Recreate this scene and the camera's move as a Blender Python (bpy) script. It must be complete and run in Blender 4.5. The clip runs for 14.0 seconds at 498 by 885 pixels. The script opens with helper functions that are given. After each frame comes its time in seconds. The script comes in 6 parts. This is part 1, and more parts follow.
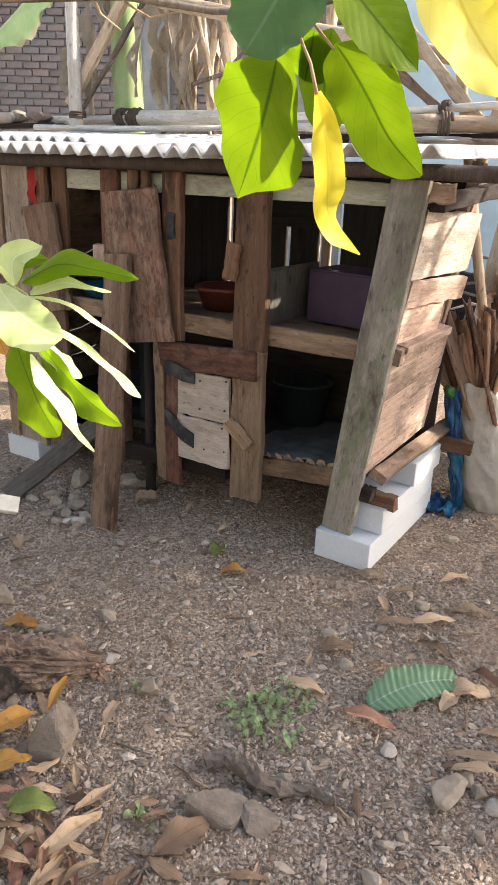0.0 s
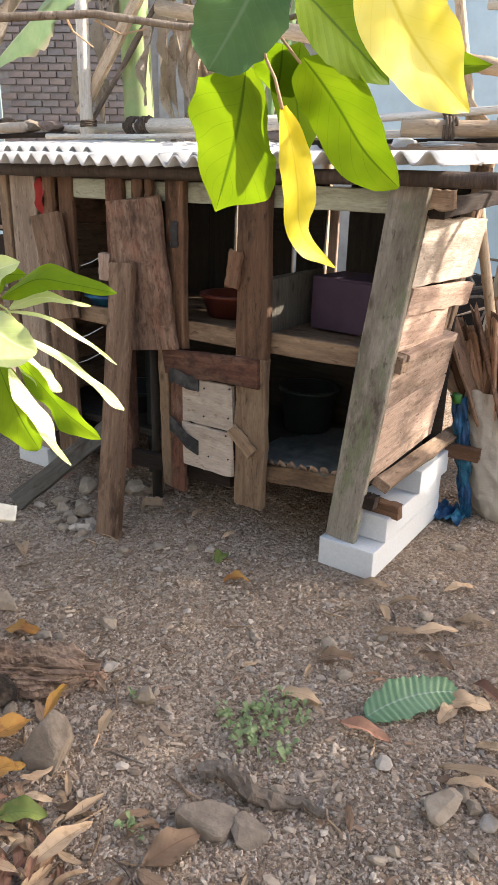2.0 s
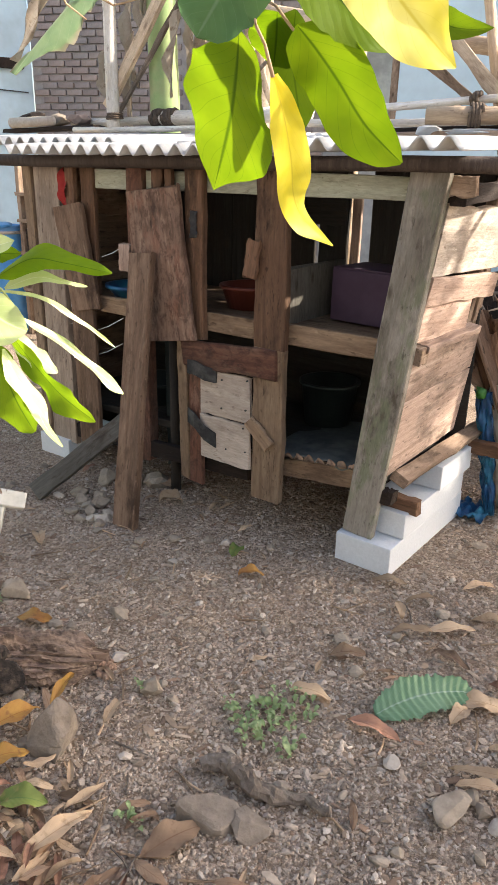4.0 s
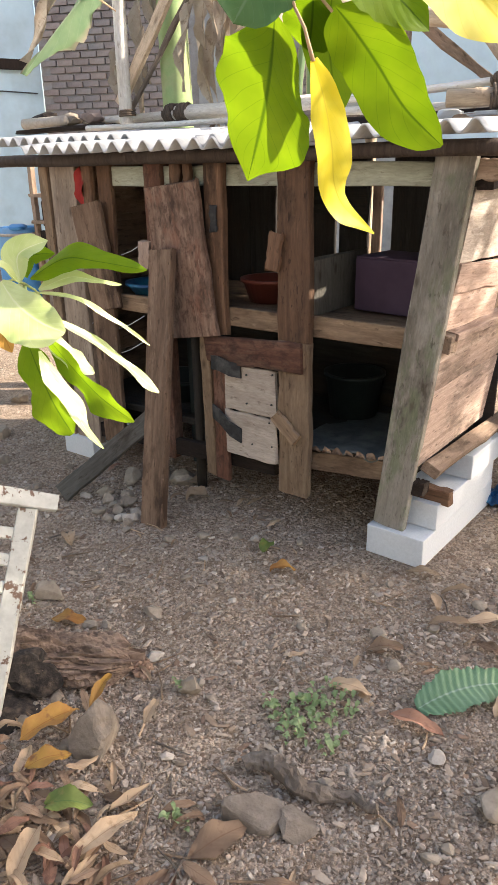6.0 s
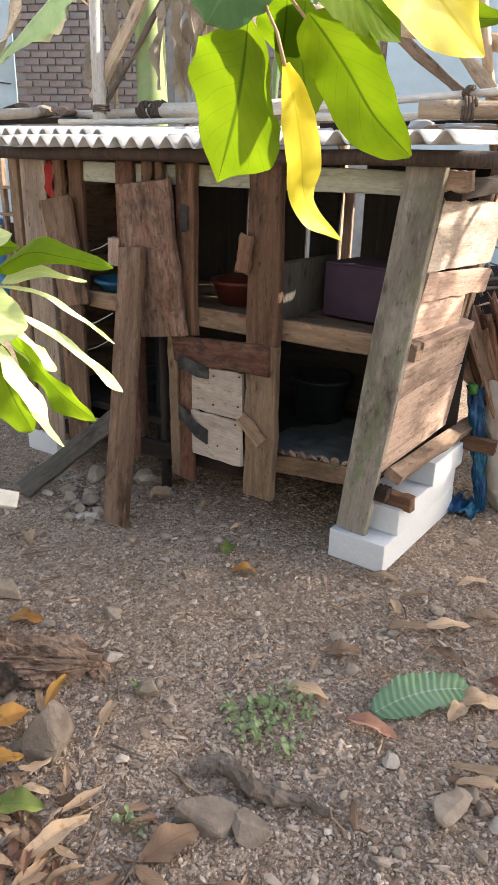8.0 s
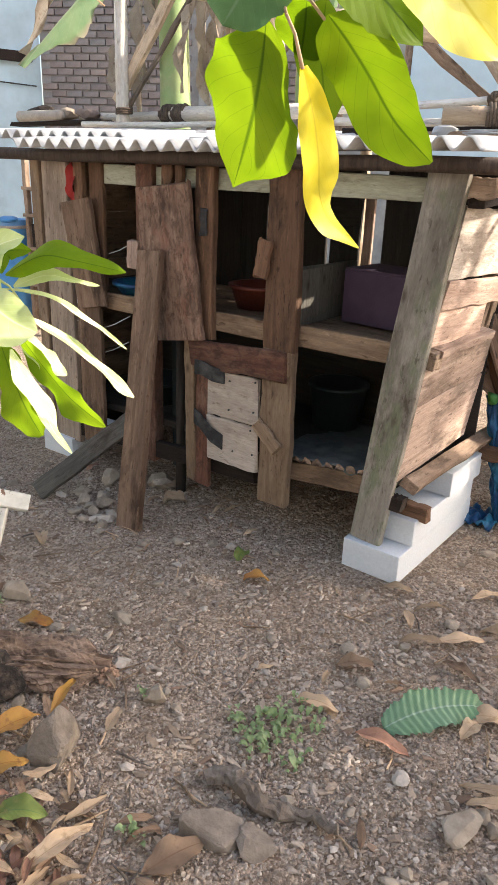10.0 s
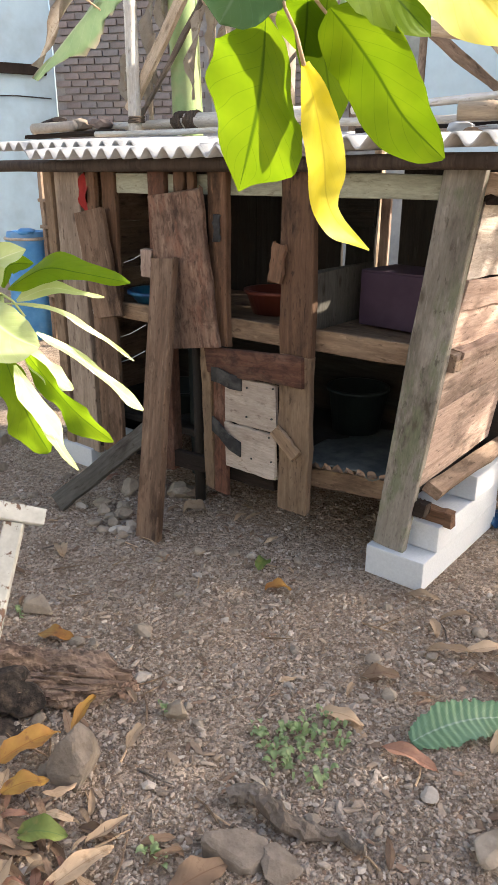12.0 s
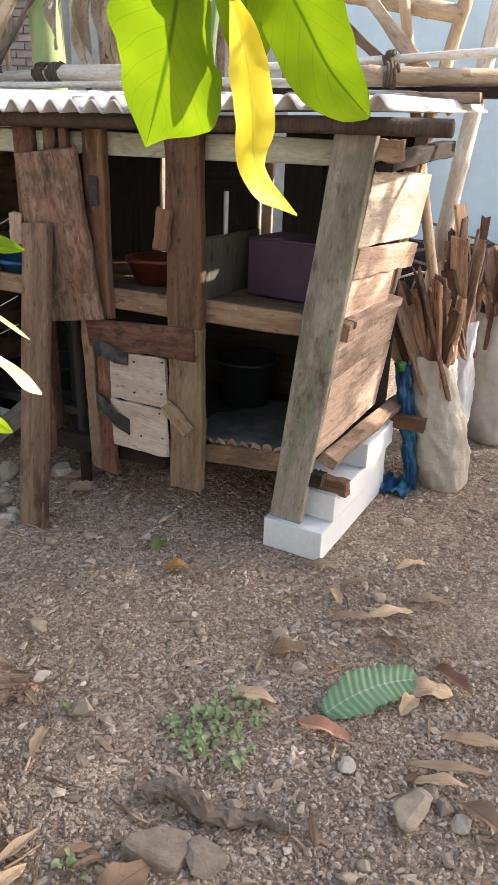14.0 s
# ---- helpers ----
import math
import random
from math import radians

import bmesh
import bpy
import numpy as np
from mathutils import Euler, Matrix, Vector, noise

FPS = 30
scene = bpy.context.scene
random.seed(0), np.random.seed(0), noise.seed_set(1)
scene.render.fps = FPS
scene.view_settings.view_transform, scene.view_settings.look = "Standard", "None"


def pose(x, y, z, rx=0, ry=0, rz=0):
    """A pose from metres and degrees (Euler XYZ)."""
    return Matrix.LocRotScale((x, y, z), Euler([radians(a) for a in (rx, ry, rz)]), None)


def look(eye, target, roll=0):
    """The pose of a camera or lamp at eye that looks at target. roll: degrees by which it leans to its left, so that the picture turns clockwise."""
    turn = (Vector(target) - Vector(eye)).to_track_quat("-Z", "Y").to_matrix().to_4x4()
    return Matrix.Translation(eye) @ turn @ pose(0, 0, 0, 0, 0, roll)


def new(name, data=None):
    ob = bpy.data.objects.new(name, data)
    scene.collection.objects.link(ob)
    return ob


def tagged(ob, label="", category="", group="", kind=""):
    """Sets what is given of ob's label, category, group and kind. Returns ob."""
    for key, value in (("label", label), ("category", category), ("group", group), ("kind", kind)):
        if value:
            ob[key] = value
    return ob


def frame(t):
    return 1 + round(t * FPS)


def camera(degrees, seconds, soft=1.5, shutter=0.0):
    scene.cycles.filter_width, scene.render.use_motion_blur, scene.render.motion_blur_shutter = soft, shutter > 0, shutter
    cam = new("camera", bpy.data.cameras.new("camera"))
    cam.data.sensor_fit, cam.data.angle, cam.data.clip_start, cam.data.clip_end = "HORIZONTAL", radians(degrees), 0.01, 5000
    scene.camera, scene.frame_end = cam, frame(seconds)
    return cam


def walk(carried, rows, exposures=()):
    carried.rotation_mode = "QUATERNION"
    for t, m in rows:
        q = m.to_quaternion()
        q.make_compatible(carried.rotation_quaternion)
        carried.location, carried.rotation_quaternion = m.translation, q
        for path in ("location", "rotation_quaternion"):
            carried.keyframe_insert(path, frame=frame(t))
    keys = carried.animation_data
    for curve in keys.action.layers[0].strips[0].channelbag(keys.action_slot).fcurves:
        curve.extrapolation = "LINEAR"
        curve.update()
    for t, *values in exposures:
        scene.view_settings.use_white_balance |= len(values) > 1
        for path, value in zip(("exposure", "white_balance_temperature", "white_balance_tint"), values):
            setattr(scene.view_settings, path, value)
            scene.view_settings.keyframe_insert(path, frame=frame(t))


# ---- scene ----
cam = camera(39.0, 14.0)
PATH = [
    (0, (0.75, -1.959, 1.236), (-0.25, -0.381, 0.523), 2.2),
    (0.5, (0.798, -1.93, 1.239), (-0.324, -0.418, 0.565), 3.8),
    (1, (0.808, -1.928, 1.248), (-0.391, -0.486, 0.552), 2.8),
    (1.5, (0.802, -1.908, 1.253), (-0.324, -0.421, 0.532), 1.7),
    (2, (0.799, -1.916, 1.251), (-0.256, -0.37, 0.544), 1.5),
    (2.2, (0.81, -1.913, 1.26), (-0.266, -0.38, 0.56), 1.2),
    (4.3, (0.832, -1.869, 1.22), (-0.307, -0.39, 0.502), 0.8),
    (4.5, (0.821, -1.872, 1.219), (-0.334, -0.405, 0.502), -0.1),
    (5, (0.769, -1.88, 1.216), (-0.324, -0.378, 0.474), 0.2),
    (5.5, (0.774, -1.872, 1.206), (-0.313, -0.418, 0.368), -0.1),
    (6, (0.791, -1.878, 1.22), (-0.369, -0.421, 0.491), -1.0),
    (6.5, (0.803, -1.875, 1.223), (-0.297, -0.354, 0.533), -0.1),
    (7, (0.802, -1.879, 1.222), (-0.356, -0.412, 0.51), -1.1),
    (7.5, (0.807, -1.874, 1.223), (-0.362, -0.406, 0.531), -0.7),
    (8, (0.794, -1.872, 1.221), (-0.292, -0.358, 0.496), 1.6),
    (8.2, (0.789, -1.878, 1.219), (-0.315, -0.361, 0.527), 3.2),
    (10.3, (0.788, -1.846, 1.224), (-0.349, -0.386, 0.501), 1.7),
    (10.5, (0.785, -1.844, 1.228), (-0.393, -0.416, 0.471), 1.7),
    (11, (0.777, -1.828, 1.215), (-0.418, -0.424, 0.439), 0.5),
    (11.5, (0.793, -1.834, 1.227), (-0.455, -0.446, 0.511), 0.7),
    (12, (0.779, -1.812, 1.221), (-0.404, -0.363, 0.513), 0.2),
    (12.5, (0.748, -1.784, 1.223), (-0.375, -0.315, 0.463), -0.2),
    (13, (0.7, -1.768, 1.223), (-0.36, -0.23, 0.508), -0.1),
    (13.5, (0.679, -1.78, 1.204), (-0.156, -0.169, 0.363), 1.0),
    (14, (0.684, -1.787, 1.21), (-0.182, -0.163, 0.428), 2.0),
]
walk(cam, [(t, look(eye, target, roll)) for t, eye, target, roll in PATH], [(0.0, 1.36, 6950, 13), (12.0, 1.38, 6950, 13), (14.0, 1.42, 6950, 13)])

# ---- light ----
world = bpy.data.worlds.new("sky")
scene.world = world
world.use_nodes = True
wn = world.node_tree.nodes
sky = wn.new("ShaderNodeTexSky")
sky.sky_type = "NISHITA"
sky.sun_disc = False
SUN_AIM = Vector((1.0, 0.80, 0.80)).normalized()
sky.sun_elevation = math.asin(SUN_AIM.z)
sky.sun_rotation = math.atan2(SUN_AIM.x, SUN_AIM.y)
sky.air_density, sky.dust_density = 1.0, 2.5
wn["Background"].inputs["Strength"].default_value = 0.15
world.node_tree.links.new(sky.outputs["Color"], wn["Background"].inputs["Color"])
sun = new("sun", bpy.data.lights.new("sun", "SUN"))
sun.data.energy, sun.data.angle, sun.data.color = 4.5, radians(0.6), (1.0, 0.94, 0.84)
sun.matrix_world = look((SUN_AIM * 20), (0, 0, 0))


# ---- materials ----
def ramp(nt, fac, stops):
    node = nt.nodes.new("ShaderNodeValToRGB")
    els = node.color_ramp.elements
    while len(els) < len(stops):
        els.new(0.5)
    for el, (at, col) in zip(els, stops):
        el.position, el.color = at, (*col, 1)
    nt.links.new(fac, node.inputs["Fac"])
    return node.outputs["Color"]


def noise_tex(nt, vec, scale, detail=5.0, rough=0.6, dist=0.0):
    node = nt.nodes.new("ShaderNodeTexNoise")
    node.inputs["Scale"].default_value = scale
    node.inputs["Detail"].default_value = detail
    node.inputs["Roughness"].default_value = rough
    node.inputs["Distortion"].default_value = dist
    nt.links.new(vec, node.inputs["Vector"])
    return node.outputs["Fac"]


def mixc(nt, fac, a, b, kind="MIX"):
    node = nt.nodes.new("ShaderNodeMix")
    node.data_type, node.blend_type = "RGBA", kind
    for value, slot in ((fac, 0), (a, 6), (b, 7)):
        if isinstance(value, (int, float)):
            node.inputs[slot].default_value = value
        elif isinstance(value, tuple):
            node.inputs[slot].default_value = (*value, 1)
        else:
            nt.links.new(value, node.inputs[slot])
    return node.outputs[2]


def calc(nt, op, a, b=0.0):
    node = nt.nodes.new("ShaderNodeMath")
    node.operation = op
    for n, value in enumerate((a, b)):
        if isinstance(value, (int, float)):
            node.inputs[n].default_value = value
        else:
            nt.links.new(value, node.inputs[n])
    return node.outputs[0]


def start(name, rough=0.8, metal=0.0):
    m = bpy.data.materials.new(name)
    m.use_nodes = True
    nt = m.node_tree
    b = nt.nodes["Principled BSDF"]
    b.inputs["Roughness"].default_value, b.inputs["Metallic"].default_value = rough, metal
    b.inputs["Specular IOR Level"].default_value = 0.3
    return m, nt, b


def coords(nt, which="Object", scale=(1, 1, 1), shift=True):
    tc = nt.nodes.new("ShaderNodeTexCoord")
    mp = nt.nodes.new("ShaderNodeMapping")
    mp.inputs["Scale"].default_value = scale
    nt.links.new(tc.outputs[which], mp.inputs["Vector"])
    if shift:
        info = nt.nodes.new("ShaderNodeObjectInfo")
        mul = nt.nodes.new("ShaderNodeVectorMath")
        mul.operation = "SCALE"
        mul.inputs[0].default_value = (13.0, 7.0, 19.0)
        nt.links.new(info.outputs["Random"], mul.inputs["Scale"])
        nt.links.new(mul.outputs[0], mp.inputs["Location"])
    return mp.outputs["Vector"]


def bump(nt, b, height, strength=0.4, dist=0.004):
    node = nt.nodes.new("ShaderNodeBump")
    node.inputs["Strength"].default_value, node.inputs["Distance"].default_value = strength, dist
    nt.links.new(height, node.inputs["Height"])
    nt.links.new(node.outputs["Normal"], b.inputs["Normal"])


def wood(name, dark, mid, light, stain=(0.05, 0.035, 0.025), stain_at=0.62, rough=0.85, patch=None, mottle=None):
    """Weathered board: grain runs along local z, knots and stains on top."""
    m, nt, b = start(name, rough)
    grain = noise_tex(nt, coords(nt, scale=(42, 42, 2.2)), 1.0, 7, 0.62, 0.9)
    col = ramp(nt, grain, [(0.2, dark), (0.48, mid), (0.85, light)])
    blot = noise_tex(nt, coords(nt, scale=(9, 9, 4)), 1.0, 6, 0.65)
    col = mixc(nt, ramp(nt, blot, [(stain_at - 0.06, (0, 0, 0)), (stain_at + 0.1, (1, 1, 1))]), col, stain)
    if patch:
        pt = noise_tex(nt, coords(nt, scale=(14, 14, 5)), 1.0, 7, 0.7)
        col = mixc(nt, ramp(nt, pt, [(0.5, (0, 0, 0)), (0.6, (0.8, 0.8, 0.8))]), col, patch)
    if mottle:
        mt = noise_tex(nt, coords(nt, scale=(34, 34, 22)), 1.0, 6, 0.7, 0.5)
        col = mixc(nt, ramp(nt, mt, [(0.47, (0, 0, 0)), (0.62, (0.7,) * 3)]), col, mottle)
    wash = noise_tex(nt, coords(nt, scale=(5.5, 5.5, 1.6)), 1.0, 5, 0.6, 0.7)
    col = mixc(nt, ramp(nt, wash, [(0.46, (0, 0, 0)), (0.64, (0.62,) * 3)]), col, tuple(0.5 * a + 0.5 * c for a, c in zip(stain, dark)))
    knots = nt.nodes.new("ShaderNodeTexVoronoi")
    knots.inputs["Scale"].default_value = 1.0
    nt.links.new(coords(nt, scale=(11, 11, 5)), knots.inputs["Vector"])
    col = mixc(nt, ramp(nt, knots.outputs["Distance"], [(0.05, (0.85,) * 3), (0.13, (0, 0, 0))]), col, stain)
    fine = noise_tex(nt, coords(nt, scale=(160, 160, 30)), 1.0, 4, 0.7)
    col = mixc(nt, 0.35, col, ramp(nt, fine, [(0.25, (0.25,) * 3), (0.75, (0.9,) * 3)]), "OVERLAY")
    speck = noise_tex(nt, coords(nt, scale=(75, 75, 24)), 1.0, 4, 0.6, 0.4)
    col = mixc(nt, ramp(nt, speck, [(0.60, (0, 0, 0)), (0.70, (0.75,) * 3)]), col, stain)
    scuff = noise_tex(nt, coords(nt, scale=(48, 48, 9)), 1.0, 5, 0.65, 0.6)
    col = mixc(nt, ramp(nt, scuff, [(0.60, (0, 0, 0)), (0.72, (0.55,) * 3)]), col, tuple(min(0.75, 1.25 * v) for v in light))
    tone = calc(nt, "ADD", calc(nt, "MULTIPLY", nt.nodes.new("ShaderNodeObjectInfo").outputs["Random"], 0.42), 0.74)
    tint = nt.nodes.new("ShaderNodeCombineColor")
    for n in range(3):
        nt.links.new(tone, tint.inputs[n])
    col = mixc(nt, 1.0, col, tint.outputs[0], "MULTIPLY")
    nt.links.new(col, b.inputs["Base Color"])
    bump(nt, b, calc(nt, "ADD", calc(nt, "ADD", grain, calc(nt, "MULTIPLY", speck, -0.6)), calc(nt, "MULTIPLY", fine, 0.5)), 0.8, 0.004)
    return m


PROP = wood("brown_grey_wood", (0.086, 0.052, 0.032), (0.186, 0.117, 0.076), (0.276, 0.190, 0.131), stain=(0.044, 0.024, 0.014), stain_at=0.57)
GREY = wood("weathered_grey_wood", (0.154, 0.105, 0.073), (0.298, 0.210, 0.150), (0.408, 0.315, 0.232), stain=(0.078, 0.053, 0.034), stain_at=0.58)
LGREY = wood("light_grey_wood", (0.20, 0.15, 0.112), (0.36, 0.28, 0.215), (0.48, 0.39, 0.31), stain=(0.09, 0.06, 0.042), stain_at=0.66)
MOSSY = wood("mossy_grey_wood", (0.15, 0.132, 0.108), (0.24, 0.216, 0.182), (0.31, 0.284, 0.244), stain=(0.075, 0.062, 0.045), stain_at=0.58, patch=(0.15, 0.165, 0.10))
BROWN = wood("brown_wood", (0.066, 0.036, 0.022), (0.141, 0.077, 0.045), (0.214, 0.126, 0.076), stain=(0.030, 0.017, 0.010), stain_at=0.57)
RED = wood("red_brown_wood", (0.058, 0.025, 0.016), (0.13, 0.058, 0.037), (0.20, 0.105, 0.07), patch=(0.17, 0.10, 0.07), mottle=(0.05, 0.022, 0.015))
TAN = wood("tan_wood", (0.139, 0.089, 0.055), (0.250, 0.172, 0.110), (0.334, 0.245, 0.164), stain=(0.070, 0.043, 0.027), stain_at=0.58)
# tan raised in tone: sunlight on the side wall is in the colour
ORANGE = wood("pinkish_tan_wood", (0.24, 0.16, 0.122), (0.42, 0.30, 0.235), (0.54, 0.42, 0.345), stain=(0.135, 0.086, 0.063), stain_at=0.60)
PALE = wood("whitewashed_wood", (0.36, 0.30, 0.245), (0.44, 0.38, 0.32), (0.50, 0.445, 0.385), stain=(0.20, 0.15, 0.115), stain_at=0.64)
# whitewash of the sunny side wall, sunlight lightening its colour
PALEG = wood("sun_toned_streaked_whitewash", (0.339, 0.278, 0.218), (0.508, 0.436, 0.363), (0.629, 0.557, 0.484), stain=(0.206, 0.157, 0.121), stain_at=0.54, patch=(0.290, 0.242, 0.200))
# side wall tan, likewise lightened in colour for the sun on it
SIDEW = wood("sun_toned_streaked_tan", (0.25, 0.175, 0.13), (0.46, 0.335, 0.268), (0.62, 0.49, 0.40), stain=(0.126, 0.087, 0.065), stain_at=0.55, patch=(0.238, 0.183, 0.146))
MINT = wood("pale_green_wood", (0.289, 0.297, 0.230), (0.391, 0.408, 0.323), (0.459, 0.476, 0.391), stain=(0.170, 0.153, 0.111), stain_at=0.66)
ROUGHB = wood("rusty_bark_board", (0.10, 0.058, 0.038), (0.20, 0.125, 0.088), (0.31, 0.215, 0.155), stain=(0.045, 0.026, 0.018), stain_at=0.56, patch=(0.19, 0.095, 0.062), mottle=(0.062, 0.032, 0.022))
# near-black: shade under the roof is put into this dark wood
DARK = wood("dark_and_shaded_wood", (0.006, 0.004, 0.003), (0.019, 0.012, 0.009), (0.035, 0.022, 0.016))
FIRE = wood("firewood", (0.19, 0.115, 0.07), (0.40, 0.25, 0.165), (0.60, 0.44, 0.32), stain_at=0.60)
# pole under the roof edge: the roof's shadow is put into its colour
EAVEW = wood("shadow_toned_pole_wood", (0.018, 0.012, 0.009), (0.048, 0.033, 0.025), (0.085, 0.062, 0.048))
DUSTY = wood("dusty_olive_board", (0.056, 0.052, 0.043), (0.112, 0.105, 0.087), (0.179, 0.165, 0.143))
# darkness of the pen's interior is put into this wood's tone
SHADEW = wood("shade_toned_wood", (0.012, 0.011, 0.010), (0.030, 0.028, 0.025), (0.054, 0.051, 0.048))


def plain(name, c1, c2, scale=20.0, rough=0.7, metal=0.0, bmp=0.25, c3=None, big=3.0, dist=0.003):
    m, nt, b = start(name, rough, metal)
    n1 = noise_tex(nt, coords(nt), scale, 6, 0.65)
    col = ramp(nt, n1, [(0.3, c1), (0.7, c2)])
    n2 = noise_tex(nt, coords(nt), big, 5, 0.6)
    col = mixc(nt, ramp(nt, n2, [(0.48, (0, 0, 0)), (0.7, (0.8, 0.8, 0.8))]), col, c3 or tuple(0.6 * v for v in c1))
    nt.links.new(col, b.inputs["Base Color"])
    bump(nt, b, n1, bmp, dist)
    return m


BLOCK = plain("aerated_concrete", (0.568, 0.600, 0.622), (0.666, 0.700, 0.724), 120, 0.95, bmp=0.35, c3=(0.647, 0.660, 0.673), big=7)
CEMENT = plain("corrugated_fibre_cement", (0.42, 0.42, 0.41), (0.60, 0.60, 0.59), 30, 0.9, c3=(0.34, 0.33, 0.32), big=5)
BAMBOO = wood("dry_bamboo", (0.48, 0.43, 0.36), (0.64, 0.59, 0.52), (0.72, 0.68, 0.62), stain=(0.28, 0.23, 0.18), stain_at=0.72, rough=0.6)
BAMBOO_TAN = wood("tan_bamboo", (0.34, 0.24, 0.15), (0.50, 0.38, 0.26), (0.60, 0.49, 0.36), stain=(0.2, 0.13, 0.08), stain_at=0.66, rough=0.6)
BARK = wood("grey_bark", (0.09, 0.07, 0.055), (0.19, 0.155, 0.125), (0.3, 0.26, 0.22))
RUBBER = plain("black_rubber", (0.012, 0.013, 0.014), (0.035, 0.037, 0.04), 60, 0.55, c3=(0.10, 0.10, 0.095), big=18)
ROPE = plain("dark_rope", (0.07, 0.05, 0.035), (0.16, 0.12, 0.09), 200, 0.95)
SACK_W = plain("woven_sack", (0.37, 0.345, 0.295), (0.48, 0.45, 0.39), 14, 0.5, bmp=0.8, c3=(0.34, 0.305, 0.25), big=5, dist=0.014)
SACK_S = plain("silver_sack", (0.50, 0.52, 0.54), (0.72, 0.74, 0.76), 12, 0.35, bmp=0.7, c3=(0.38, 0.39, 0.40), big=6, dist=0.012)
SACK_G = plain("grey_sack", (0.34, 0.32, 0.28), (0.46, 0.44, 0.39), 12, 0.6, bmp=0.5, c3=(0.58, 0.57, 0.53), big=4, dist=0.01)
BLUE = plain("blue_plastic", (0.009, 0.038, 0.112), (0.018, 0.105, 0.240), 18, 0.4, c3=(0.030, 0.210, 0.285), big=9, bmp=0.6)
GREENP = plain("green_plastic", (0.02, 0.10, 0.02), (0.05, 0.2, 0.04), 30, 0.5, c3=(0.02, 0.06, 0.03), big=20, bmp=0.6)
BARREL = plain("blue_barrel_plastic", (0.05, 0.22, 0.5), (0.09, 0.32, 0.62), 12, 0.4, c3=(0.2, 0.35, 0.5), big=4)
PURPLE = plain("purple_card", (0.054, 0.032, 0.055), (0.075, 0.047, 0.075), 8, 0.7, c3=(0.046, 0.029, 0.045), big=3, bmp=0.1)
REDP = plain("red_plastic", (0.115, 0.030, 0.020), (0.165, 0.045, 0.030), 10, 0.5, bmp=0.1)
# plastic darkened to near black: the lower pen's shade is in the colour
TEAL = plain("shade_toned_teal_plastic", (0.015, 0.024, 0.024), (0.030, 0.042, 0.042), 20, 0.5)
MATM = plain("grey_rubber_mat", (0.048, 0.056, 0.054), (0.095, 0.107, 0.103), 25, 0.8, c3=(0.153, 0.164, 0.152), big=8)
REDCLOTH = plain("red_cloth", (0.296, 0.023, 0.023), (0.390, 0.047, 0.039), 30, 0.9)
STONE = plain("grey_stone", (0.239, 0.195, 0.149), (0.379, 0.318, 0.249), 45, 0.92, bmp=0.7, c3=(0.200, 0.157, 0.114), big=12)
DARKSTONE = plain("dark_grey_stone", (0.152, 0.123, 0.098), (0.250, 0.208, 0.168), 40, 0.95, bmp=0.9, c3=(0.295, 0.246, 0.196), big=14, dist=0.006)
PALESTONE = plain("pale_stone", (0.38, 0.33, 0.275), (0.52, 0.465, 0.40), 50, 0.92, bmp=0.6, c3=(0.33, 0.29, 0.25), big=14)
# lighter copy of the blue plaster; missing light is put into its colour
PLASTERB = plain("lightened_blue_plaster", (0.55, 0.715, 0.79), (0.64, 0.80, 0.87), 6, 0.9, c3=(0.46, 0.58, 0.63), big=1.4, bmp=0.15)
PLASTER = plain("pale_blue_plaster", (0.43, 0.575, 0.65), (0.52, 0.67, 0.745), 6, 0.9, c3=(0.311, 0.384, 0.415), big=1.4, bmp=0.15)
MORTAR = plain("grey_mortar", (0.30, 0.28, 0.265), (0.40, 0.375, 0.355), 30, 0.95, big=2)
CONCRETE = plain("grey_render", (0.30, 0.31, 0.31), (0.42, 0.43, 0.42), 12, 0.95, big=2)
BANANA = plain("banana_stem_green", (0.22, 0.34, 0.13), (0.36, 0.47, 0.22), 9, 0.6, c3=(0.40, 0.36, 0.20), big=5)


def per_island(name, cols, rough=0.93, obj=False, scale=60.0):
    m, nt, b = start(name, rough)
    if obj:
        fac = nt.nodes.new("ShaderNodeObjectInfo").outputs["Random"]
    else:
        fac = nt.nodes.new("ShaderNodeNewGeometry").outputs["Random Per Island"]
    col = ramp(nt, fac, [(n / (len(cols) - 1), c) for n, c in enumerate(cols)])
    n1 = noise_tex(nt, coords(nt, shift=False), scale, 5, 0.65)
    col = mixc(nt, 0.6, col, ramp(nt, n1, [(0.25, (0.3,) * 3), (0.75, (0.75,) * 3)]), "OVERLAY")
    nt.links.new(col, b.inputs["Base Color"])
    bump(nt, b, n1, 0.4, 0.002)
    return m


def chipped_paint():
    """White paint flaked off in patches down to brown wood."""
    m, nt, b = start("chipped_white_paint", 0.65)
    v = coords(nt)
    col = ramp(nt, noise_tex(nt, v, 30, 5, 0.6), [(0.3, (0.40, 0.40, 0.36)), (0.7, (0.58, 0.58, 0.53))])
    chip = noise_tex(nt, v, 17, 7, 0.7)
    col = mixc(nt, ramp(nt, chip, [(0.575, (0, 0, 0)), (0.60, (1, 1, 1))]), col, (0.16, 0.10, 0.07))
    nt.links.new(col, b.inputs["Base Color"])
    bump(nt, b, chip, 0.4, 0.003)
    return m


CHAIRW = chipped_paint()
BRICK = per_island("weathered_brick", [(0.187, 0.159, 0.148), (0.285, 0.231, 0.211), (0.236, 0.214, 0.206), (0.305, 0.247, 0.217), (0.216, 0.176, 0.165)], obj=True, scale=25)
BRICK_I = per_island("weathered_brick_rest", [(0.187, 0.159, 0.148), (0.285, 0.231, 0.211), (0.236, 0.214, 0.206), (0.305, 0.247, 0.217), (0.216, 0.176, 0.165)], scale=25)
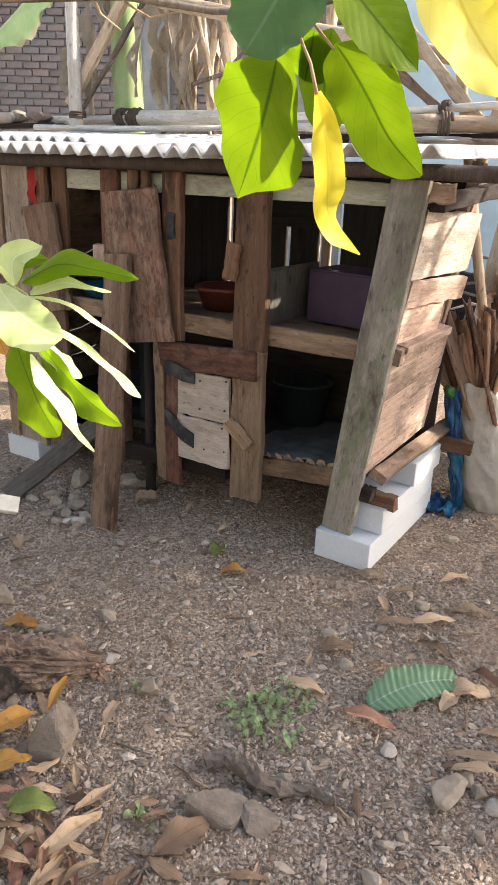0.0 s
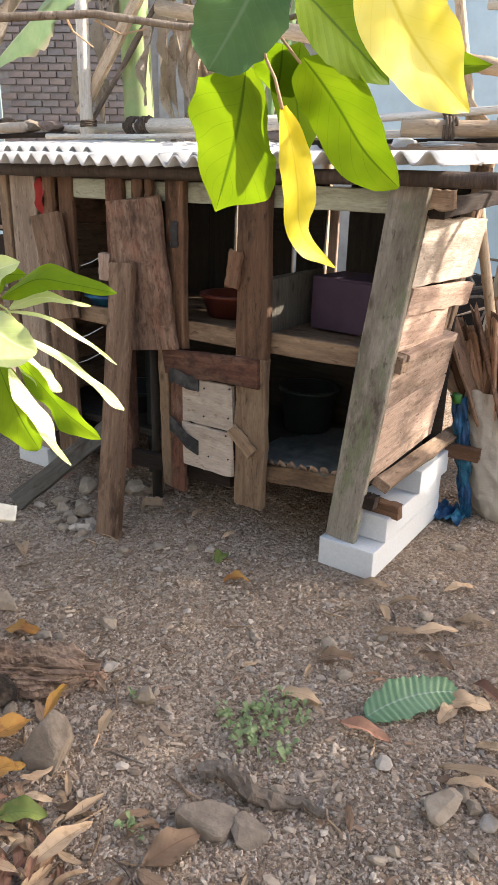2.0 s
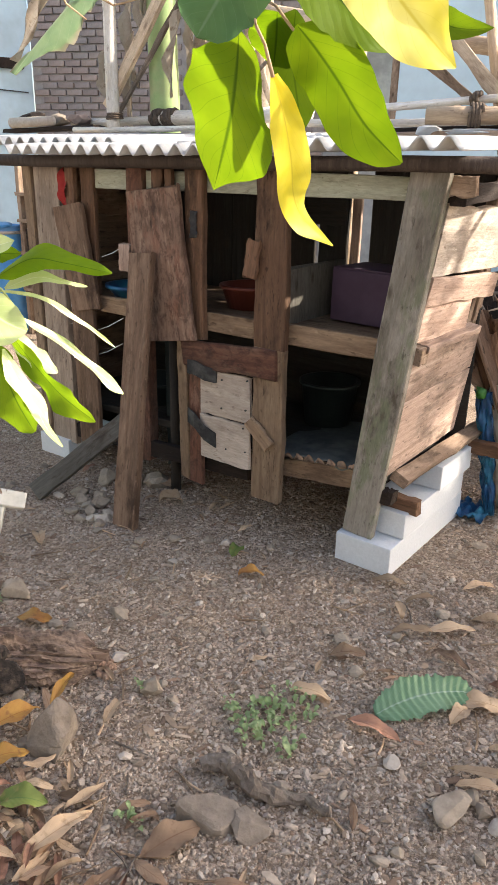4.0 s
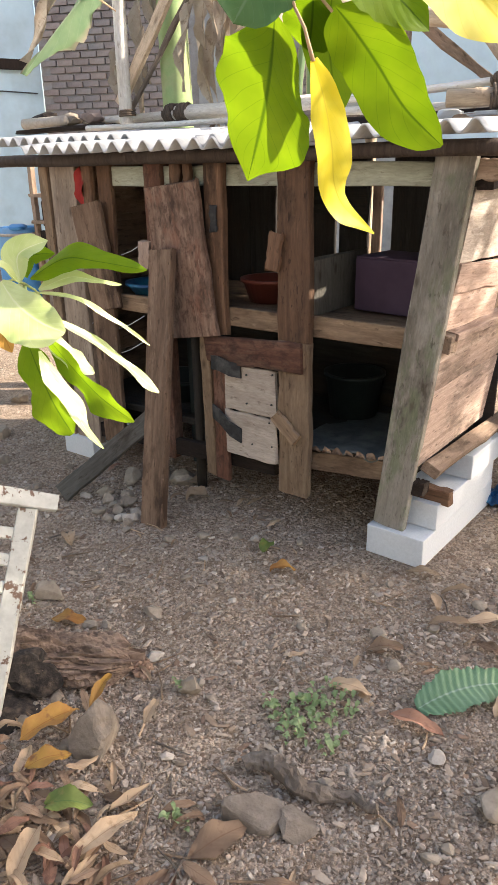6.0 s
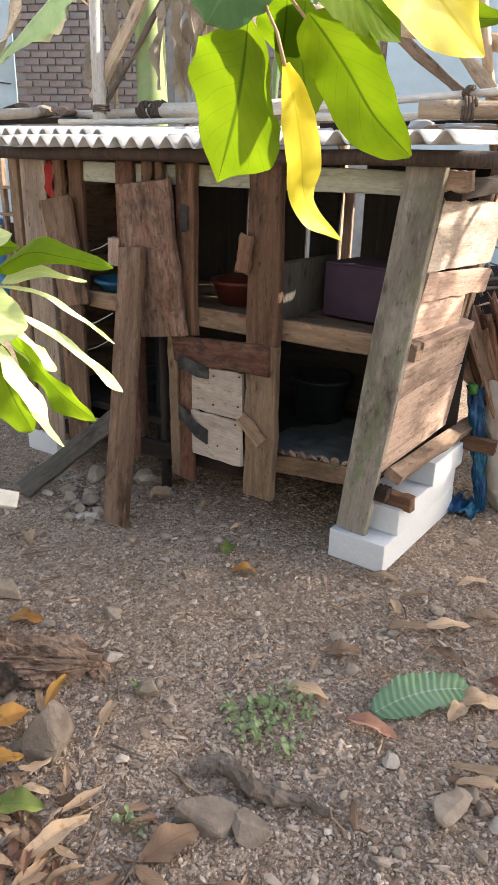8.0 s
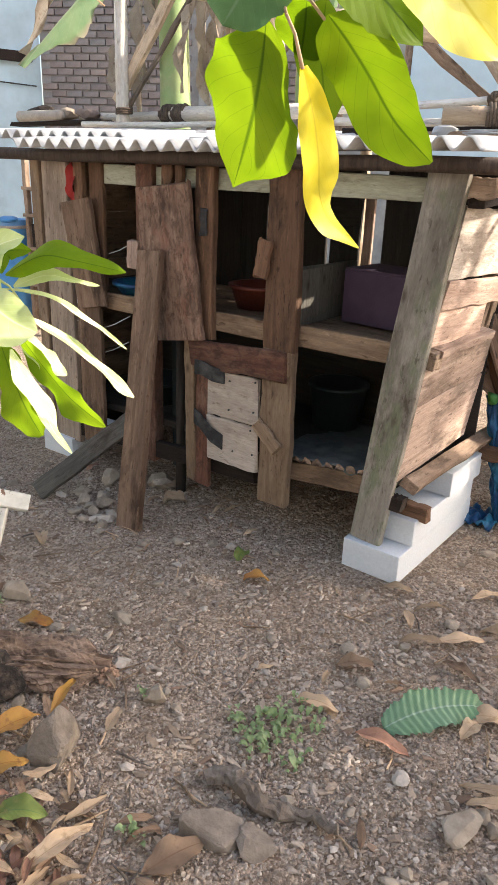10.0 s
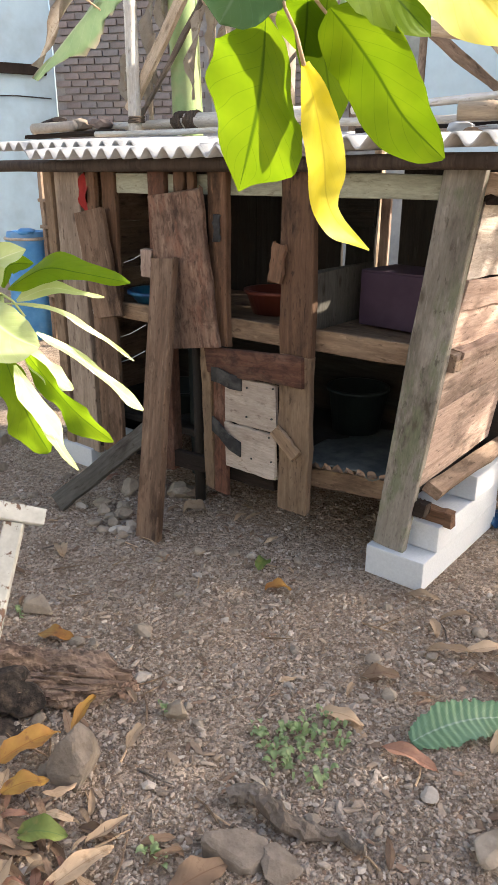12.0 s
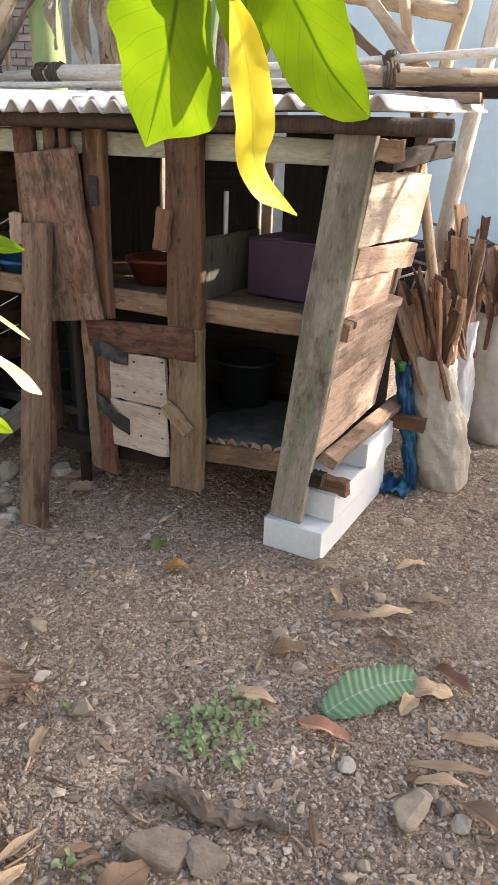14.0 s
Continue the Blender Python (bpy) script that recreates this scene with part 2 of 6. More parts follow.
GRAVEL = per_island("gravel", [(0.17, 0.132, 0.10), (0.36, 0.288, 0.224), (0.44, 0.365, 0.295), (0.23, 0.178, 0.135), (0.40, 0.325, 0.258), (0.33, 0.283, 0.238), (0.54, 0.46, 0.38), (0.21, 0.16, 0.12), (0.39, 0.318, 0.252)], scale=110)
CHIPS = per_island("leaf_crumbs", [(0.17, 0.118, 0.082), (0.32, 0.235, 0.165), (0.46, 0.37, 0.285), (0.15, 0.10, 0.07), (0.29, 0.19, 0.13)])


def cells(nt, vec, scale):
    node = nt.nodes.new("ShaderNodeTexVoronoi")
    node.inputs["Scale"].default_value = scale
    nt.links.new(vec, node.inputs["Vector"])
    return node


def soil():
    """Crumbly earth: grains of two sizes, damp patches and redder dust."""
    m, nt, b = start("bare_earth", 0.96)
    v = coords(nt, shift=False)
    fine = noise_tex(nt, v, 70, 8, 0.75)
    mid = noise_tex(nt, v, 9, 6, 0.62)
    big = noise_tex(nt, v, 1.6, 5, 0.6)
    small, clod = cells(nt, v, 210), cells(nt, v, 85)
    grey = nt.nodes.new("ShaderNodeRGBToBW")
    nt.links.new(small.outputs["Color"], grey.inputs[0])
    grey2 = nt.nodes.new("ShaderNodeRGBToBW")
    nt.links.new(clod.outputs["Color"], grey2.inputs[0])
    grain = calc(nt, "ADD", calc(nt, "MULTIPLY", grey.outputs[0], 0.5), calc(nt, "MULTIPLY", grey2.outputs[0], 0.5))
    col = ramp(nt, grain, [(0.2, (0.165, 0.12, 0.085)), (0.48, (0.35, 0.264, 0.196)), (0.72, (0.54, 0.43, 0.335))])
    col = mixc(nt, 0.7, col, ramp(nt, fine, [(0.3, (0.2,) * 3), (0.7, (0.8,) * 3)]), "OVERLAY")
    col = mixc(nt, ramp(nt, mid, [(0.45, (0, 0, 0)), (0.66, (0.6,) * 3)]), col, (0.20, 0.138, 0.093))
    col = mixc(nt, ramp(nt, big, [(0.45, (0, 0, 0)), (0.65, (0.45,) * 3)]), col, (0.37, 0.265, 0.185))
    nt.links.new(col, b.inputs["Base Color"])
    edge = calc(nt, "ADD", calc(nt, "MULTIPLY", small.outputs["Distance"], -0.6), calc(nt, "MULTIPLY", clod.outputs["Distance"], -1.0))
    bump(nt, b, calc(nt, "ADD", edge, calc(nt, "ADD", fine, mid)), 1.0, 0.008)
    return m


SOIL = soil()


def leafy(name, c1, c2, vein, glow=0.5, rough=0.45, edge=None, spots=None, ribs=0.5, vary=0.0):
    """A leaf: midrib and side veins by its UV, light passes through it."""
    m, nt, b = start(name, rough)
    uv = nt.nodes.new("ShaderNodeTexCoord").outputs["UV"]
    sep = nt.nodes.new("ShaderNodeSeparateXYZ")
    nt.links.new(uv, sep.inputs[0])
    across = calc(nt, "ABSOLUTE", calc(nt, "SUBTRACT", sep.outputs["Y"], 0.5))
    n1 = noise_tex(nt, coords(nt), 35, 5, 0.6)
    n2 = noise_tex(nt, coords(nt), 9, 4, 0.6)
    col = ramp(nt, n2, [(0.35, c1), (0.65, c2)])
    side = calc(nt, "FRACT", calc(nt, "MULTIPLY", calc(nt, "SUBTRACT", sep.outputs["X"], calc(nt, "MULTIPLY", across, 0.55)), 9.0))
    side = calc(nt, "ABSOLUTE", calc(nt, "SUBTRACT", side, 0.5))
    col = mixc(nt, ramp(nt, side, [(0.0, (0.4,) * 3), (0.035, (0, 0, 0))]), col, vein)
    col = mixc(nt, ramp(nt, across, [(0.008, (0.9,) * 3), (0.03, (0, 0, 0))]), col, vein)
    if edge:
        col = mixc(nt, ramp(nt, across, [(0.36, (0, 0, 0)), (0.5, (0.85,) * 3)]), col, edge)
    if spots:
        col = mixc(nt, ramp(nt, n1, [(0.56, (0, 0, 0)), (0.68, (0.9,) * 3)]), col, spots)
    if vary:
        tone = calc(nt, "ADD", calc(nt, "MULTIPLY", nt.nodes.new("ShaderNodeObjectInfo").outputs["Random"], vary), 1.05 - vary / 2)
        tint = nt.nodes.new("ShaderNodeCombineColor")
        for n in range(3):
            nt.links.new(tone, tint.inputs[n])
        col = mixc(nt, 1.0, col, tint.outputs[0], "MULTIPLY")
    nt.links.new(col, b.inputs["Base Color"])
    bump(nt, b, calc(nt, "ADD", calc(nt, "MULTIPLY", n1, 0.5), calc(nt, "MULTIPLY", side, ribs)), 0.35, 0.003)
    tr = nt.nodes.new("ShaderNodeBsdfTranslucent")
    nt.links.new(col, tr.inputs["Color"])
    mx = nt.nodes.new("ShaderNodeMixShader")
    mx.inputs[0].default_value = glow
    nt.links.new(b.outputs[0], mx.inputs[1])
    nt.links.new(tr.outputs[0], mx.inputs[2])
    nt.links.new(mx.outputs[0], nt.nodes["Material Output"].inputs["Surface"])
    return m


LEAF = leafy("green_leaf", (0.128, 0.225, 0.005), (0.185, 0.285, 0.008), (0.055, 0.11, 0.004), 0.68, 0.6, ribs=0.5)
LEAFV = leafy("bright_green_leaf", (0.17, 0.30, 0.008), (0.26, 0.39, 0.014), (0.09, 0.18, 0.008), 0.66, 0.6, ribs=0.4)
# pale copy of the leaf green, with the sun's whitening in its colour
LEAFP = leafy("painted_sunlit_leaf", (0.42, 0.52, 0.19), (0.58, 0.65, 0.34), (0.62, 0.67, 0.40), 0.18, 0.22, ribs=0.3)
# darker copy of the green leaf, its shade put into the colour
LEAFS = leafy("painted_shade_green_leaf", (0.11, 0.20, 0.006), (0.15, 0.25, 0.012), (0.07, 0.14, 0.006), 0.14, 0.6, ribs=0.2)
LEAFD = leafy("dark_green_leaf", (0.055, 0.13, 0.04), (0.09, 0.18, 0.06), (0.12, 0.2, 0.1), 0.25, 0.5)
LEAFY = leafy("yellow_leaf", (0.86, 0.66, 0.02), (0.90, 0.78, 0.12), (0.72, 0.56, 0.05), 0.6, spots=None, ribs=0.1)
# lighter copy of the yellow leaf, full sun put into the colour
LEAFYP = leafy("sun_toned_yellow_leaf", (0.92, 0.78, 0.08), (0.94, 0.86, 0.26), (0.80, 0.66, 0.08), 0.5, 0.3, ribs=0.1)
LEAFO = leafy("orange_fallen_leaf", (0.33, 0.15, 0.045), (0.47, 0.27, 0.06), (0.30, 0.13, 0.035), 0.12, 0.6, spots=(0.20, 0.085, 0.04), vary=0.3)
LEAFB = leafy("dry_brown_leaf", (0.209, 0.133, 0.086), (0.322, 0.218, 0.141), (0.189, 0.104, 0.060), 0.1, 0.85, spots=(0.151, 0.085, 0.051), vary=0.8)
LEAFT = leafy("dry_tan_leaf", (0.378, 0.265, 0.170), (0.517, 0.381, 0.252), (0.318, 0.213, 0.122), 0.15, 0.85, spots=(0.279, 0.183, 0.104), vary=0.8)
LEAFR = leafy("red_brown_leaf", (0.240, 0.120, 0.080), (0.336, 0.188, 0.124), (0.192, 0.104, 0.072), 0.12, 0.8, spots=(0.160, 0.080, 0.056), vary=0.8)
LEAFG = leafy("fallen_green_leaf", (0.10, 0.145, 0.035), (0.16, 0.20, 0.05), (0.09, 0.15, 0.04), 0.1, 0.6, spots=(0.22, 0.19, 0.06))
FROND = leafy("banana_leaf", (0.13, 0.26, 0.13), (0.22, 0.36, 0.21), (0.36, 0.48, 0.36), 0.2, 0.3)
DRYFROND = leafy("dry_banana_leaf", (0.36, 0.29, 0.22), (0.50, 0.43, 0.35), (0.3, 0.23, 0.17), 0.3, 0.85, spots=(0.26, 0.2, 0.15))
TORN = leafy("torn_banana_leaf", (0.20, 0.32, 0.16), (0.27, 0.38, 0.2), (0.36, 0.44, 0.3), 0.35, 0.5, edge=(0.5, 0.4, 0.32))


# ---- builders ----
def thing(name, label, category, at=(0, 0, 0), group="", kind=""):
    ob = new(name)
    ob.location = at
    ob.empty_display_size = 0.05
    bpy.context.view_layer.update()
    return tagged(ob, label, category, group, kind)


def obj(name, bm, mat, parent=None, m=Matrix(), label="", smooth=False):
    me = bpy.data.meshes.new(name)
    bm.normal_update()
    bm.to_mesh(me)
    bm.free()
    if smooth:
        for p in me.polygons:
            p.use_smooth = True
    me.materials.append(mat)
    ob = new(name, me)
    if parent is not None:
        ob.parent = parent
        ob.matrix_parent_inverse = parent_world(parent).inverted()
    ob.matrix_basis = m
    return tagged(ob, label)


def parent_world(ob):
    m = ob.matrix_basis.copy()
    while ob.parent is not None:
        m = ob.parent.matrix_basis @ ob.matrix_parent_inverse @ m
        ob = ob.parent
    return m


def along(p0, p1, face):
    """Axes with z from p0 to p1 and y as near to face as can be, at p0."""
    p0, p1 = Vector(p0), Vector(p1)
    z = (p1 - p0).normalized()
    y = Vector(face)
    y = (y - z * y.dot(z)).normalized()
    x = y.cross(z)
    m = Matrix((x, y, z)).transposed().to_4x4()
    m.translation = p0
    return m, (p1 - p0).length


def plank_mesh(length, width, thick, seed, rings=7, wear=0.0025, chamfer=0.003, end=0.006):
    rnd = random.Random(seed)
    bm = bmesh.new()
    w, h, c = width / 2, thick / 2, min(chamfer, thick / 3)
    prof = [(-w + c, -h), (w - c, -h), (w, -h + c), (w, h - c), (w - c, h), (-w + c, h), (-w, h - c), (-w, -h + c)]
    loops = []
    for k in range(rings + 1):
        f = k / rings
        z = length * f
        sx, ox = 1 + rnd.uniform(-1, 1) * wear / w, rnd.uniform(-1, 1) * wear
        ring = []
        for x, y in prof:
            dz = rnd.uniform(-end, end) if k in (0, rings) else 0
            ring.append(bm.verts.new((x * sx + ox, y + rnd.uniform(-1, 1) * wear * 0.3, z + dz)))
        loops.append(ring)
    for a, b in zip(loops, loops[1:]):
        for n in range(8):
            bm.faces.new((a[n], a[(n + 1) % 8], b[(n + 1) % 8], b[n]))
    bm.faces.new(loops[0][::-1])
    bm.faces.new(loops[-1])
    bmesh.ops.recalc_face_normals(bm, faces=bm.faces)
    return bm


def plank(name, p0, p1, width, thick, face, mat, parent=None, label="", wear=0.0025, end=0.006):
    m, length = along(p0, p1, face)
    seed = int(1000 * (abs(p0[0]) * 3 + abs(p0[1]) * 5 + abs(p0[2]) * 7 + abs(p1[2]) * 11))
    return obj(name, plank_mesh(length, width, thick, seed, wear=wear, end=end), mat, parent, m, label)


def tube_mesh(pts, radii, sides=10, seed=0, rough=0.0, cap=True):
    rnd = random.Random(seed)
    bm = bmesh.new()
    loops = []
    pts = [Vector(p) for p in pts]
    up = Vector((0.13, 0.21, 0.97))
    for k, p in enumerate(pts):
        d = (pts[min(k + 1, len(pts) - 1)] - pts[max(k - 1, 0)]).normalized()
        u = d.cross(up if abs(d.dot(up)) < 0.9 else Vector((1, 0, 0))).normalized()
        v = d.cross(u)
        loops.append([bm.verts.new(p + (u * math.cos(a) + v * math.sin(a)) * radii[k] * (1 + rnd.uniform(-rough, rough)))
                      for a in [2 * math.pi * n / sides for n in range(sides)]])
    for a, b in zip(loops, loops[1:]):
        for n in range(sides):
            bm.faces.new((a[n], a[(n + 1) % sides], b[(n + 1) % sides], b[n]))
    if cap:
        bm.faces.new(loops[0][::-1])
        bm.faces.new(loops[-1])
    bmesh.ops.recalc_face_normals(bm, faces=bm.faces)
    return bm


def bamboo(name, p0, p1, r, mat=None, label="", parent=None, gap=0.26, bow=0.01, category="bamboo pole"):
    m, length = along(p0, p1, (0.3, 0.4, 0.86) if abs(Vector(p1)[2] - Vector(p0)[2]) < 0.5 else (0.3, -1, 0))
    pts, rad = [], []
    z, rnd = 0.0, random.Random(int(999 * abs(p0[0] + 2 * p1[2])))
    pts.append((0, 0, 0)), rad.append(r)
    z = gap * rnd.uniform(0.3, 0.9)
    while z < length - 0.03:
        for dz, k in ((-0.012, 1.0), (-0.004, 1.12), (0.003, 1.02), (0.008, 1.1), (0.016, 1.0)):
            b = bow * math.sin(math.pi * z / length)
            pts.append((b, 0, z + dz)), rad.append(r * k * (1 - 0.12 * z / length))
        z += gap * rnd.uniform(0.85, 1.15)
    pts.append((0, 0, length)), rad.append(r * 0.88)
    ob = obj(name, tube_mesh(pts, rad, 12), mat or BAMBOO, parent, m, label, smooth=True)
    if parent is None:
        tagged(ob, label or "dry pale bamboo pole tied above the coop", category)
    return ob


def leaf_mesh(a, mid, b, half, face, fold=0.25, wave=0.06, seed=0, tip=0.9, n=14, k=4, ragged=0.0, curl=0.0, blunt=0.75, rib=0.0):
    rnd = random.Random(seed)
    a, mid, b, face = Vector(a), Vector(mid), Vector(b), Vector(face).normalized()
    c = 2 * mid - 0.5 * (a + b)
    bm = bmesh.new()
    uvl = bm.loops.layers.uv.new("UVMap")
    rows = []
    ph = rnd.uniform(0, 6)
    for i in range(n + 1):
        t = i / n
        p = a * (1 - t) ** 2 + c * 2 * t * (1 - t) + b * t * t
        d = ((c - a) * (1 - t) + (b - c) * t).normalized()
        s = d.cross(face).normalized()
        nn = s.cross(d).normalized()
        w = half * max(math.sin(math.pi * min(1.0, t ** 0.8 * tip + (1 - tip) * t)), 0.0) ** blunt
        if i == n:
            w = half * 0.01
        w *= 1 + 0.16 * noise.noise(Vector((t * 5.0, seed * 1.7, 0.5))) + 0.09 * noise.noise(Vector((t * 13.0, seed * 1.7, 3.5)))
        row = []
        for j in range(-k, k + 1):
            f = j / k
            cut = 1 - ragged * rnd.random() if abs(j) == k else 1
            lift = fold * w * abs(f) + wave * half * math.sin(ph + t * 13 + (1.7 if j < 0 else 0)) * f * f - curl * w * f * f + rib * math.sin(t * 95 - abs(f) * 5)
            row.append((bm.verts.new(p + s * w * f * cut + nn * lift), t, 0.5 + f / 2))
        rows.append(row)
    for r0, r1 in zip(rows, rows[1:]):
        for q in range(2 * k):
            four = (r0[q], r0[q + 1], r1[q + 1], r1[q])
            fc = bm.faces.new([v[0] for v in four])
            for loop, v in zip(fc.loops, four):
                loop[uvl].uv = (v[1], v[2])
    return bm


def leaf(name, a, mid, b, half, mat, parent=None, face=(0.5, -0.8, 0.3), label="", **kw):
    o = Vector(a)
    bm = leaf_mesh(Vector(a) - o, Vector(mid) - o, Vector(b) - o, half, face, **kw)
    return obj(name, bm, mat, parent, Matrix.Translation(o), label, smooth=True)


def between(values, t):
    """A smooth curve through evenly spaced values, at t from 0 to 1."""
    f = t * (len(values) - 1)
    i = min(int(f), len(values) - 2)
    u = f - i
    p0, p1, p2, p3 = (values[max(0, min(len(values) - 1, i + q))] for q in (-1, 0, 1, 2))
    return 0.5 * (2 * p1 + (p2 - p0) * u + (2 * p0 - 5 * p1 + 4 * p2 - p3) * u * u + (3 * p1 - p0 - 3 * p2 + p3) * u ** 3)


def blade(name, spine, one, other, mat, parent, face, fold=(0.12, 0.12), ruffle=0.06, seed=0, n=34, k=5, label=""):
    """A broad leaf: its midrib, its half widths on either side in millimetres, a fold for each side and a ruffled rim."""
    pts, face = [Vector(p) for p in spine], Vector(face).normalized()
    bm = bmesh.new()
    uvl = bm.loops.layers.uv.new("UVMap")
    rows = []
    for i in range(n + 1):
        t = i / n
        p = between(pts, t)
        d = (between(pts, min(1, t + 0.02)) - between(pts, max(0, t - 0.02))).normalized()
        s = d.cross(face).normalized()
        nn = s.cross(d).normalized()
        row = []
        for j in range(-k, k + 1):
            f = j / k
            w = max(0.0002, between(one if j > 0 else other, t) * 0.001)
            w *= 1 + 0.05 * noise.noise(Vector((t * 11, seed * 2.3, 1.0 if j > 0 else 5.0)))
            rim = ruffle * w * f * f * (math.sin(t * 17 + seed + (2 if j > 0 else 0)) + 0.6 * noise.noise(Vector((t * 14, f * 2, seed))))
            swell = 0.05 * w * abs(math.sin(math.pi * (t * 8 - abs(f) * 2.2))) * abs(f) * (1 - abs(f))
            lift = (fold[0] if j > 0 else fold[1]) * w * abs(f) + rim + swell
            row.append((bm.verts.new(p - pts[0] + s * w * f + nn * lift), t, 0.5 + f / 2))
        rows.append(row)
    for r0, r1 in zip(rows, rows[1:]):
        for q in range(2 * k):
            four = (r0[q], r0[q + 1], r1[q + 1], r1[q])
            fc = bm.faces.new([v[0] for v in four])
            for loop, v in zip(fc.loops, four):
                loop[uvl].uv = (v[1], v[2])
    return obj(name, bm, mat, parent, Matrix.Translation(pts[0]), label, smooth=True)


def box_mesh(x, y, z, bevel=0.004, cuts=0):
    bm = bmesh.new()
    bmesh.ops.create_cube(bm, size=1.0)
    bmesh.ops.scale(bm, vec=(x, y, z), verts=bm.verts)
    bmesh.ops.bevel(bm, geom=bm.edges[:], offset=bevel, segments=2, profile=0.6, affect="EDGES")
    return bm


def rock_mesh(size, seed, flat=0.7, sub=3, rough=0.28, chips=14, taper=0.0):
    """A stone: a lumpy ball with flat chips broken off."""
    rnd = random.Random(seed * 7 + 1)
    cuts = [(Vector((rnd.gauss(0, 1), rnd.gauss(0, 1), rnd.gauss(0, 1))).normalized(), rnd.uniform(0.5, 0.84)) for _ in range(chips)]
    bm = bmesh.new()
    bmesh.ops.create_icosphere(bm, subdivisions=sub, radius=1.0)
    off = Vector((seed * 3.7, seed * 1.3, seed * 2.1))
    for v in bm.verts:
        d = v.co.normalized()
        k = 1 + rough * noise.noise(d * 1.3 + off) + rough * 0.5 * noise.noise(d * 3.1 + off)
        p = d * min(k, 1.06)
        for n, far in cuts:
            over = p.dot(n) - far
            if over > 0:
                p = p - n * over * 0.97
        p += d * (0.018 * noise.noise(d * 9 + off))
        p.x, p.y = p.x * (1 - taper * p.z), p.y * (1 - taper * p.z)
        v.co = Vector((p.x * size[0], p.y * size[1], p.z * size[2])) * 1.15
    return bm


# ---- ground ----
def axis_marks(lo, hi, step, far):
    marks = list(np.arange(lo, hi + 1e-6, step))
    gap, x = step, hi
    while x < far:
        gap *= 1.5
        x += gap
        marks.append(x)
    gap, x = step, lo
    while x > -far:
        gap *= 1.5
        x -= gap
        marks.insert(0, x)
    return marks


def ground_z(x, y):
    near = max(0.0, 1 - max(abs(x + 0.4), abs(y + 0.2)) / 4.0)
    v = Vector((x, y, 0))
    h = 0.016 * noise.noise(v * 2.1) + 0.007 * noise.noise(v * 7.0) + 0.004 * noise.noise(v * 17.0)
    flat = min(1.0, max(0.25, (Vector((x + 0.1, y - 0.3)).length - 0.25) / 0.5))
    return h * near * flat - 0.002


xs, ys = axis_marks(-2.6, 1.6, 0.028, 400), axis_marks(-2.4, 1.8, 0.028, 400)
verts = [(x, y, ground_z(x, y)) for y in ys for x in xs]
nx = len(xs)
faces = [(j * nx + i, j * nx + i + 1, (j + 1) * nx + i + 1, (j + 1) * nx + i) for j in range(len(ys) - 1) for i in range(nx - 1)]
me = bpy.data.meshes.new("ground")
me.from_pydata(verts, [], faces)
for p in me.polygons:
    p.use_smooth = True
me.materials.append(SOIL)
tagged(new("ground", me), "bare grey-brown earth strewn with gravel", "ground", kind="structure")


# ---- coop ----
coop = thing("chicken_coop", "weathered two-storey wooden chicken coop with corrugated roof", "coop", (-0.85, 0.3, 0))
F = (0, -1, 0)


def front(name, x0, x1, z0, z1, mat, y=0.012, thick=0.022, label="", tilt=0.0, end=0.006):
    """A board in the front plane; it runs along its longer side."""
    if x1 - x0 > z1 - z0:
        zc = (z0 + z1) / 2
        return plank(name, (x0, y, zc - tilt / 2), (x1, y, zc + tilt / 2), z1 - z0, thick, F, mat, coop, label, end=end)
    xc = (x0 + x1) / 2
    return plank(name, (xc - tilt / 2, y, z0), (xc + tilt / 2, y, z1), x1 - x0, thick, F, mat, coop, label, end=end)


obj("front_beam", tube_mesh([(-2.2 + 0.35 * k, -0.05 + 0.004 * math.sin(k * 1.7), 1.256 + 0.003 * math.sin(k * 2.3)) for k in range(8)], [0.022, 0.023, 0.021, 0.023, 0.022, 0.020, 0.021, 0.020], 14, 5, 0.06), EAVEW, coop, label="round pole carrying the roof edge, eave shadow in its colour", smooth=True)
front("header", -1.37, -0.01, 1.163, 1.228, MINT, y=0.035, label="pale green painted header board")
front("post", -1.765, -1.712, 0.09, 1.25, TAN, y=0.016, thick=0.05)
front("post", -1.70, -1.545, 0.085, 1.25, LGREY, y=0.012, thick=0.03)
front("slat", -1.495, -1.445, 1.03, 1.24, BROWN, y=0.0)
front("slat", -1.435, -1.36, 0.70, 1.24, BROWN, y=0.022)
plank("board", (-1.40, -0.018, 0.70), (-1.475, -0.018, 1.095), 0.165, 0.02, F, PROP, coop)
plank("board", (-1.43, -0.006, 0.12), (-1.435, -0.006, 0.705), 0.135, 0.02, F, PROP, coop)
front("post", -1.175, -1.09, 0.12, 1.25, RED, y=0.03, thick=0.05)
plank("loose_board", (-0.928, -0.04, 0.655), (-1.006, -0.03, 1.168), 0.255, 0.02, F, ROUGHB, coop, "rough dark-stained board nailed aslant", wear=0.006, end=0.012)
front("slat", -1.03, -0.98, 1.0, 1.245, BROWN, y=0.0)
front("slat", -0.965, -0.935, 1.0, 1.24, BROWN, y=0.0)
front("stile", -0.875, -0.795, 0.67, 1.25, BROWN, y=0.006, thick=0.03)
plank("post", (-0.497, -0.006, 0.68), (-0.503, -0.006, 1.25), 0.122, 0.03, F, BROWN, coop)
plank("post", (-0.492, -0.008, 0.14), (-0.495, -0.008, 0.685), 0.122, 0.03, F, TAN, coop)
front("shelf_edge", -1.36, -0.055, 0.700, 0.765, TAN, y=0.03, tilt=0.012)
